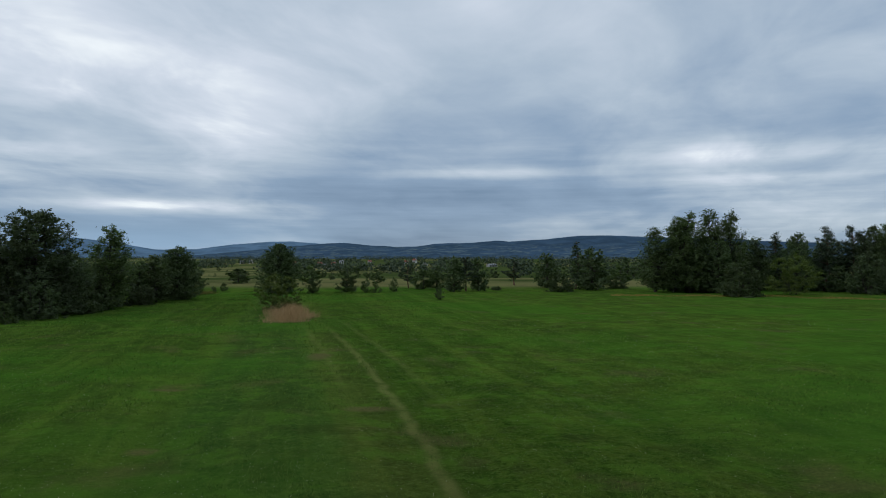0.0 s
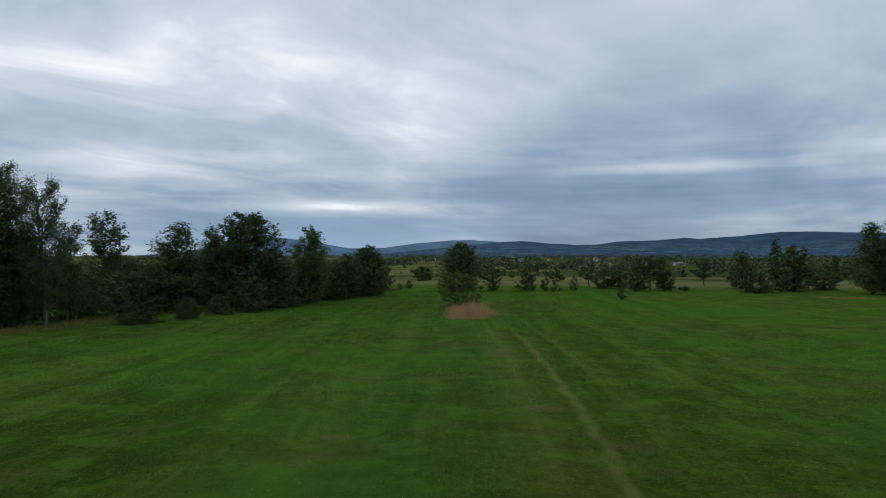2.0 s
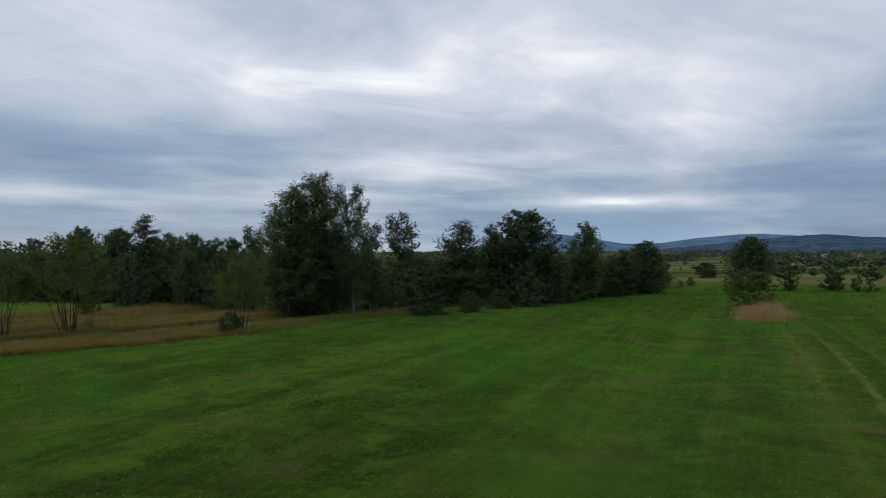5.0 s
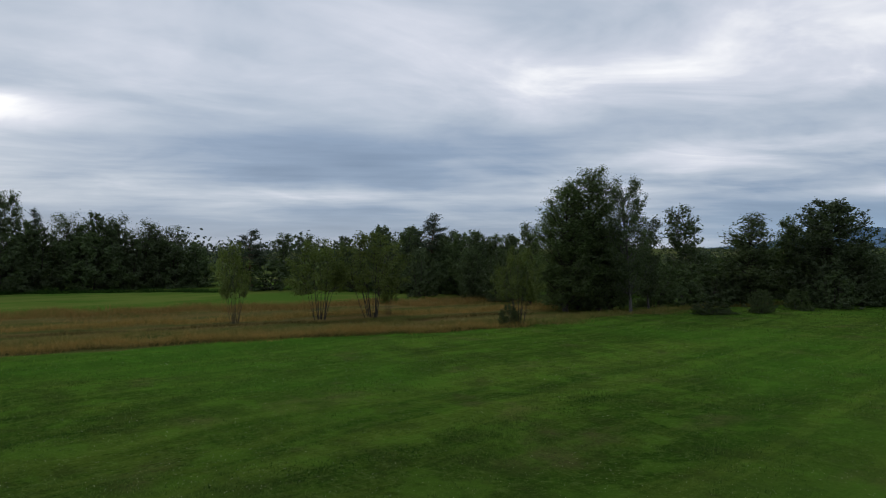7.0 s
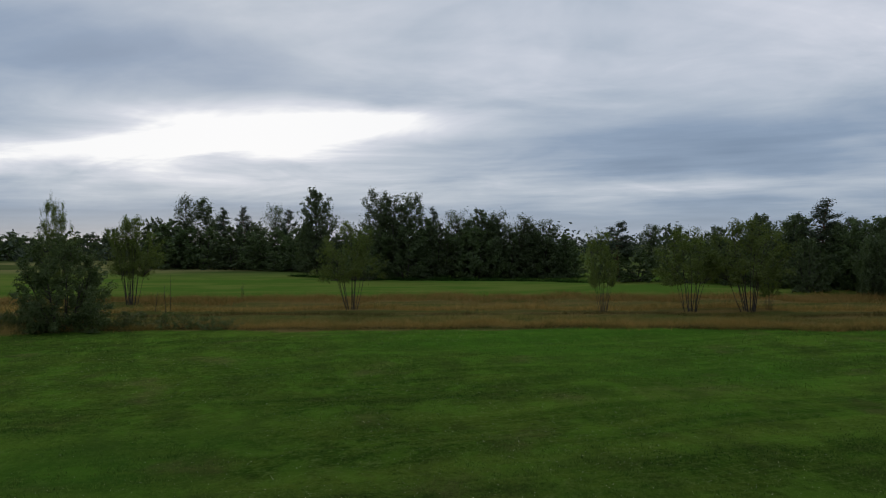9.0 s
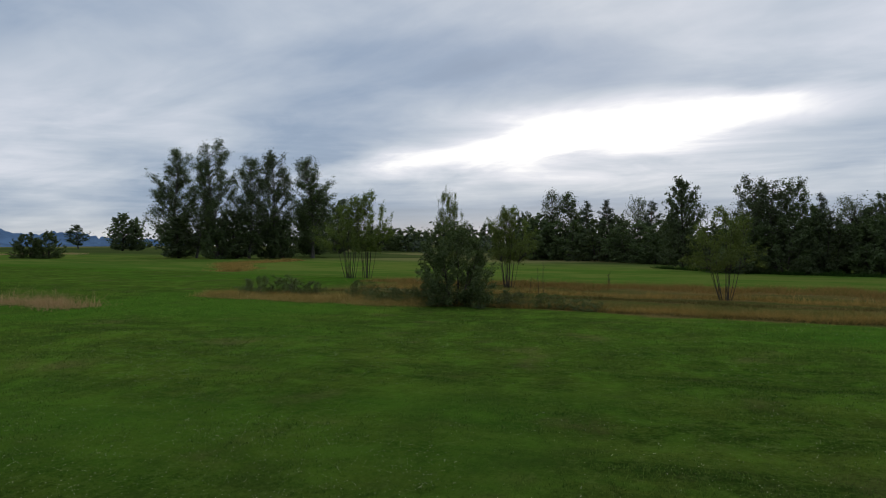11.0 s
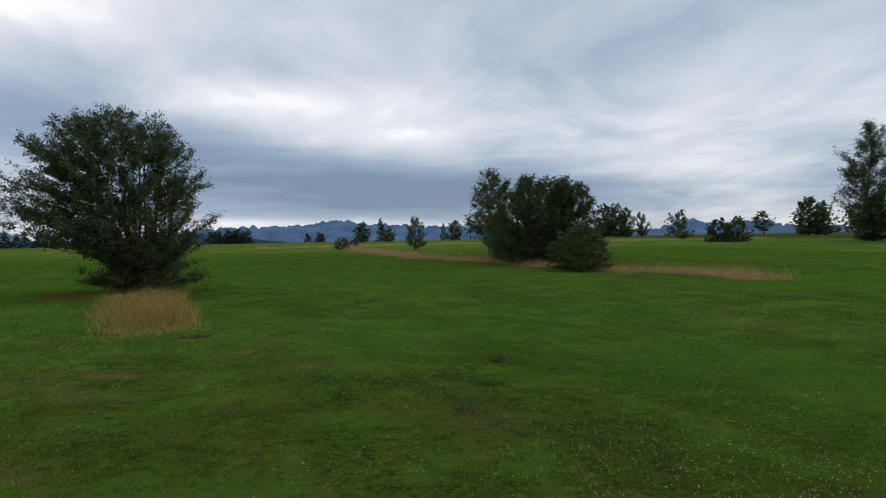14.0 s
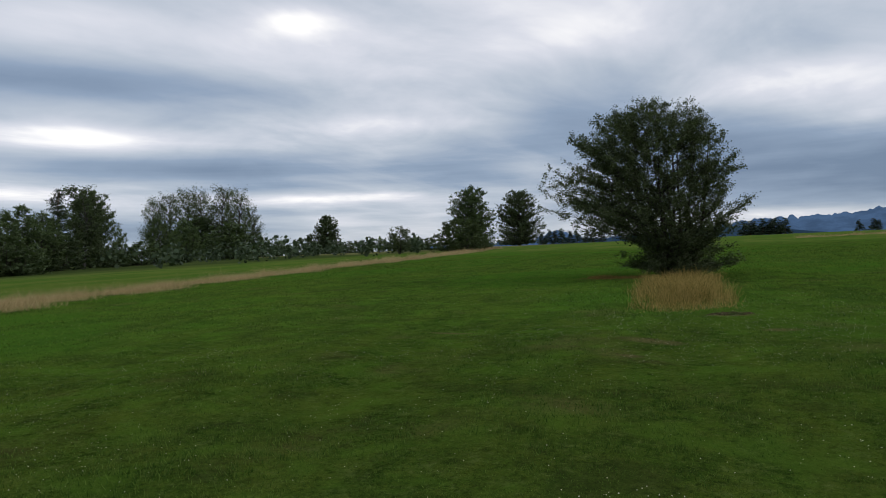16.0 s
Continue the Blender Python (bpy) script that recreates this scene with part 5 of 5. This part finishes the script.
def clover():
    """White clover heads strewn in patches over the lawn."""
    rng = np.random.default_rng(22)
    n = 220000
    r = 4.5 + 52.0 * rng.random(n) ** 0.9
    az = rng.uniform(-36.0, 250.0, n)
    a = np.radians(az)
    x, y = 0.3 - r * np.sin(a), -0.5 + r * np.cos(a)
    patch = np.sin(x * 0.33 + 0.4) * np.sin(y * 0.29 + 1.0) + 0.7 * np.sin(x * 0.9 + y * 0.5) * np.sin(y * 1.1 - x * 0.3)
    much = np.where((az > 115) & (az < 212), 0.60, np.where(az > 40, 0.26, 0.24))
    much = much * np.where(az > 100, np.clip((36.0 - r) / 16.0, 0.0, 1.0), 1.0)
    keep = rng.random(n) < much * np.clip(0.45 + 0.6 * patch, 0.08, 1.0)
    x, y = x[keep], y[keep]
    n = len(x)
    s = rng.uniform(0.0055, 0.0095, n)[:, None]
    c = np.column_stack([x, y, ground_z(x, y) + rng.uniform(0.05, 0.09, n)])
    shape = np.array([[1, 0, 0], [-0.5, 0.87, 0], [-0.5, -0.87, 0], [0, 0, 1.0]])
    v = (c[:, None, :] + shape[None] * s[:, :, None]).reshape(-1, 3)
    i = np.arange(n)[:, None] * 4
    f = np.vstack([i + np.array([t]) for t in ((0, 1, 3), (1, 2, 3), (2, 0, 3))])
    m, nd = material("clover_white")
    isl = nd.add("ShaderNodeNewGeometry").outputs["Random Per Island"]
    finish(nd, nd.mix(isl, (0.44, 0.41, 0.22), (0.78, 0.72, 0.50)), 0.8)
    tagged(new("clover_flowers", tri_mesh("clover_flowers", v, f, m)), "small white clover heads strewn over the lawn", "flowers", kind="stuff")


lawn_grass()
clover()


def weed_clump(x, y, size, seed):
    rng = np.random.default_rng(seed)
    n = 130
    v, f = blades(rng, x + rng.normal(0, size * 0.4, n), y + rng.normal(0, size * 0.4, n), 0.11, 0.014, 0.9)
    tagged(new("weed_clump", tri_mesh("weed_clump", v, f, WEED)), "dark clump of weeds in the mown lawn", "weeds", kind="stuff")


WEED = straw_material("weed", (0.075, 0.120, 0.022), (0.036, 0.074, 0.012), 0.5)
weed_clump(-1.9, -11.9, 0.30, 40)
weed_clump(-3.4, -16.0, 0.20, 41)
weed_clump(4.0, -21.5, 0.32, 42)
weed_clump(-2.6, -13.6, 0.30, 43)
SOIL, nodes = material("bare_soil")
grain = nodes.noise(nodes.add("ShaderNodeTexCoord").outputs["Object"], 14.0, 5.0, 0.7)
finish(nodes, nodes.mix(nodes.step(grain, 0.35, 0.65), (0.046, 0.036, 0.016), (0.115, 0.092, 0.046)), 1.0, grain, 0.9, 0.03, 0.0)


def molehill(x, y, long_side, wide, high, turn, seed, label):
    """A low crumbly heap of bare earth in the lawn."""
    rng = np.random.default_rng(seed)
    rings, sides = 7, 20
    verts, faces = [(0.0, 0.0, high)], []
    for i in range(1, rings + 1):
        u = i / rings
        for j in range(sides):
            a = 2 * math.pi * j / sides
            k = u * (1 + 0.16 * math.sin(3 * a + seed) + 0.09 * rng.normal())
            z = high * (1 - u * u) * (1 + 0.35 * rng.normal()) - 0.03 * u * u
            verts.append((long_side * k * math.cos(a), wide * k * math.sin(a), z))
    for j in range(sides):
        faces.append((0, 1 + j, 1 + (j + 1) % sides))
    for i in range(rings - 1):
        for j in range(sides):
            a, b = 1 + i * sides + j, 1 + i * sides + (j + 1) % sides
            faces.append((a, a + sides, b + sides, b))
    ob = tagged(new("molehill", mesh_from("molehill", verts, faces, SOIL)), label, "molehill", "molehills in the lawn")
    ob.matrix_basis = pose(x, y, float(ground_z(x, y)), 0, 0, turn)
    return ob


molehill(-3.53, -16.24, 0.26, 0.18, 0.09, 20, 70, "small grey-brown molehill in the mown lawn")
# this heap is put where the lawn has a hollow with bare soil
molehill(-1.88, -11.87, 0.30, 0.20, 0.05, -15, 71, "low heap of dark soil standing in for a hollow among weeds")
molehill(4.1, -21.55, 0.75, 0.16, 0.07, 12, 72, "long bank of bare soil before the straw tuft")
long_grass("dark weedy ditch before the wood", ((-101.1, -19.8), (-88.9, -7.4), (-85.6, 2.6), (-83.0, 12.7), (-77.8, 18.9)), 1.6, 9000, 0.7, SWATH, 15, 0.05, True)


def sapling(x, y, h, seed):
    """A thin leafless shoot standing in the rough grass."""
    rng = np.random.default_rng(seed)
    w = Wood()
    z = float(ground_z(x, y))
    tip = np.array([rng.normal(0, 0.08), rng.normal(0, 0.08), h])
    w.limb(((0, 0, -0.05), tip * 0.5 + rng.normal(0, 0.02, 3), tip), (0.022, 0.014, 0.004), 5)
    for i in range(5):
        t = 0.35 + 0.12 * i
        a = tip * t
        w.limb((a, a + np.array([rng.normal(0, 0.18), rng.normal(0, 0.18), 0.22 * h * (1 - t) + 0.1])), (0.008, 0.003), 3)
    ob = tagged(new("sapling", w.mesh("sapling", BARK)), "thin bare sapling standing in rough grass", "sapling", "saplings in the rough grass")
    ob.matrix_basis = pose(x, y, z)
    return ob


sapling(-44.7, -16.6, 2.5, 60)
sapling(-56.8, -15.2, 1.4, 61)
sapling(-44.1, -16.7, 2.0, 62)
sapling(-46.0, -18.1, 1.3, 63)
sapling(-54.0, -14.6, 1.2, 64)


# ---- the valley to the north: trees, woods and houses ----
def bearing_place(az, d):
    return -d * math.sin(radians(az)), d * math.cos(radians(az))


valley = random.Random(5)
for i in range(95):
    d = 118 + 520 * valley.random() ** 1.5
    x, y = bearing_place(valley.uniform(-24, 24), d)
    if y > 112:
        h = valley.uniform(1.4, 3.4) if valley.random() < 0.75 or d < 300 else valley.uniform(5.0, 8.0)
        plant("far_tree", x, y, h, h * valley.uniform(0.8, 1.4))


def far_woods(label, seed, count, bearings, near, far, tall, many=26, leaf=0.36):
    """Dark belts of woodland on the plain: crowns of a few coarse leaf masses each."""
    rng = np.random.default_rng(seed)
    az = np.radians(rng.uniform(*bearings, count))
    belt = rng.integers(0, 6, count)
    d = near + (far - near) * (belt / 5.0) ** 1.3 + rng.normal(0, 22, count) + 60 * np.sin(az * 9 + belt)
    keep = np.sin(az * 14 + belt * 2.1) + 0.6 * np.sin(az * 37 + belt) > -0.55
    x, y = (-d * np.sin(az))[keep], (d * np.cos(az))[keep]
    n = len(x)
    h = tall * rng.uniform(0.6, 1.3, n) * (1.0 + np.hypot(x, y) / 3000.0)
    centres = np.column_stack([x, y, ground_z(x, y) + h * 0.45])
    q, f = leaves(rng, centres, h * 0.62, n * many, tall * leaf, 0.8, 0.85)
    tagged(new("far_woods", tri_mesh("far_woods", q, f, LEAF["needle"])), label, "woods", kind="stuff")


far_woods("dark belts of distant woodland on the valley floor", 31, 4200, (-40, 40), 520, 2600, 7.0, 22, 0.30)
far_woods("dark scrub on the slope beyond the trees", 34, 420, (26, 58), 290, 440, 4.0, 50, 0.12)
far_woods("dark line of distant woods beyond the fields", 32, 520, (62, 140), 230, 460, 8.0, 70, 0.14)
far_woods("low line of distant woods on the skyline", 33, 200, (214, 250), 230, 330, 5.0, 70, 0.22)


def plain(name, colour, rough=0.85, grain=0.15):
    m, n = material(name)
    p = n.add("ShaderNodeTexCoord").outputs["Object"]
    f = n.noise(p, 1.6, 5.0, 0.6)
    finish(n, n.mix(n.math("MULTIPLY", f, grain * 2), colour, tuple(v * 0.6 for v in colour)), rough, f, 0.2, 0.02)
    return m


PLASTER = plain("plaster_white", (0.50, 0.49, 0.46))
PLASTER_GREY = plain("plaster_grey", (0.45, 0.44, 0.42))
TILES_RED = plain("roof_red", (0.26, 0.085, 0.055))
TILES_GREY = plain("roof_grey", (0.20, 0.20, 0.21))
GLASS = plain("window_glass", (0.03, 0.04, 0.05), 0.15)
WOODEN = plain("door_wood", (0.12, 0.07, 0.04))


def part(name, bm, mat, parent, label=""):
    me = bpy.data.meshes.new(name)
    bm.to_mesh(me)
    bm.free()
    me.materials.append(mat)
    ob = new(name, me)
    ob.parent = parent
    return tagged(ob, label)


def box(lo, hi):
    bm = bmesh.new()
    bmesh.ops.create_cube(bm, size=1.0)
    for v in bm.verts:
        v.co = [lo[i] + (v.co[i] + 0.5) * (hi[i] - lo[i]) for i in range(3)]
    return bm


def house(x, y, w, d, eaves, roof_h, turn, wall_mat, roof_mat, label):
    """A gabled house with overhanging roof, windows with sills, a door and a chimney."""
    w, d, eaves, roof_h = 0.8 * w, 0.8 * d, 0.75 * eaves, 0.75 * roof_h
    ob = tagged(new("house"), label, "house", "houses in the valley")
    ob.matrix_basis = pose(x, y, float(ground_z(x, y)) - 0.3, 0, 0, turn)
    bm = box((-w / 2, -d / 2, 0), (w / 2, d / 2, eaves))
    top = [v for v in bm.verts if v.co.z > eaves - 0.01]
    # gable ends
    for s in (-1, 1):
        a = [v for v in top if v.co.x * s > 0]
        peak = bm.verts.new((s * w / 2, 0, eaves + roof_h))
        bm.faces.new((a[0], a[1], peak))
    part("wall", bm, wall_mat, ob)
    for s in (-1, 1):
        bm = bmesh.new()
        o = 0.5
        run = d / 2 + o
        drop = roof_h * o / (d / 2)
        pts = [(-w / 2 - o, 0, eaves + roof_h + 0.05), (w / 2 + o, 0, eaves + roof_h + 0.05), (w / 2 + o, s * run, eaves - drop + 0.05), (-w / 2 - o, s * run, eaves - drop + 0.05)]
        vs = [bm.verts.new(p) for p in pts] + [bm.verts.new((p[0], p[1], p[2] + 0.2)) for p in pts]
        for f in ((0, 1, 2, 3), (7, 6, 5, 4), (0, 4, 5, 1), (1, 5, 6, 2), (2, 6, 7, 3), (3, 7, 4, 0)):
            bm.faces.new([vs[i] for i in f])
        bmesh.ops.recalc_face_normals(bm, faces=bm.faces)
        roof = part("roof", bm, roof_mat, ob)
    part("chimney", box((w * 0.2, -0.4, eaves), (w * 0.2 + 0.7, 0.4, eaves + roof_h + 0.9)), PLASTER_GREY, ob)
    count = max(2, int(w / 3))
    for s in (-1, 1):
        for i in range(count):
            cx = -w / 2 + w * (i + 0.5) / count
            for level in range(max(1, int(eaves / 2.0))):
                z = 0.9 + 2.0 * level
                if s == -1 and level == 0 and i == count // 2:
                    part("door", box((cx - 0.5, -d / 2 - 0.06, 0.3), (cx + 0.5, -d / 2 + 0.02, 2.4)), WOODEN, ob)
                    continue
                e = s * d / 2
                win = part("window", box((cx - 0.6, min(e - s * 0.02, e + s * 0.05), z), (cx + 0.6, max(e - s * 0.02, e + s * 0.05), z + 1.1)), GLASS, ob)
                part("sill", box((cx - 0.7, min(e, e + s * 0.14), z - 0.12), (cx + 0.7, max(e, e + s * 0.14), z)), wall_mat, win)
    return ob


house(-108, 648, 8.5, 6.0, 4.2, 2.6, -18, PLASTER, TILES_GREY, "white house with grey gabled roof among trees")
house(-139, 787, 7.2, 5.4, 5.0, 2.6, 3, PLASTER, TILES_RED, "white farmhouse with red tiled roof")
house(-124, 790, 7.0, 5.2, 5.0, 2.6, -9, PLASTER, TILES_RED, "white farmhouse with red tiled roof")
house(-140, 959, 7.0, 5.2, 5.4, 2.6, 7, PLASTER, TILES_GREY, "white house with grey gabled roof among trees")
house(-300, 1040, 7.0, 5.2, 4.5, 2.6, 9, PLASTER, TILES_GREY, "white house with grey gabled roof among trees")
house(-313, 1134, 7.0, 5.2, 4.0, 2.6, -30, PLASTER, TILES_GREY, "white house with grey gabled roof among trees")
house(-47, 1157, 7.5, 5.6, 7.0, 2.6, -34, PLASTER, TILES_RED, "tall white house with red roof")
house(-51, 848, 10.2, 7.7, 3.2, 1.6, 24, PLASTER_GREY, TILES_GREY, "long low farm shed with grey roof")
house(-24, 883, 10.6, 8.0, 3.6, 1.6, -17, PLASTER_GREY, TILES_GREY, "long low farm shed with grey roof")
house(-57, 1076, 7.0, 5.3, 4.0, 2.6, -19, PLASTER, TILES_RED, "white farmhouse with red tiled roof")
house(-122, 1157, 7.0, 5.2, 4.0, 2.6, 35, PLASTER, TILES_RED, "white farmhouse with red tiled roof")
house(12, 901, 7.0, 5.2, 4.0, 2.6, -2, PLASTER, TILES_GREY, "white house with grey gabled roof among trees")
house(55, 784, 12.3, 9.0, 3.2, 1.6, 24, PLASTER_GREY, TILES_GREY, "long low farm shed with grey roof")
house(-197, 917, 7.0, 5.2, 4.5, 2.6, -2, PLASTER, TILES_RED, "white farmhouse with red tiled roof")
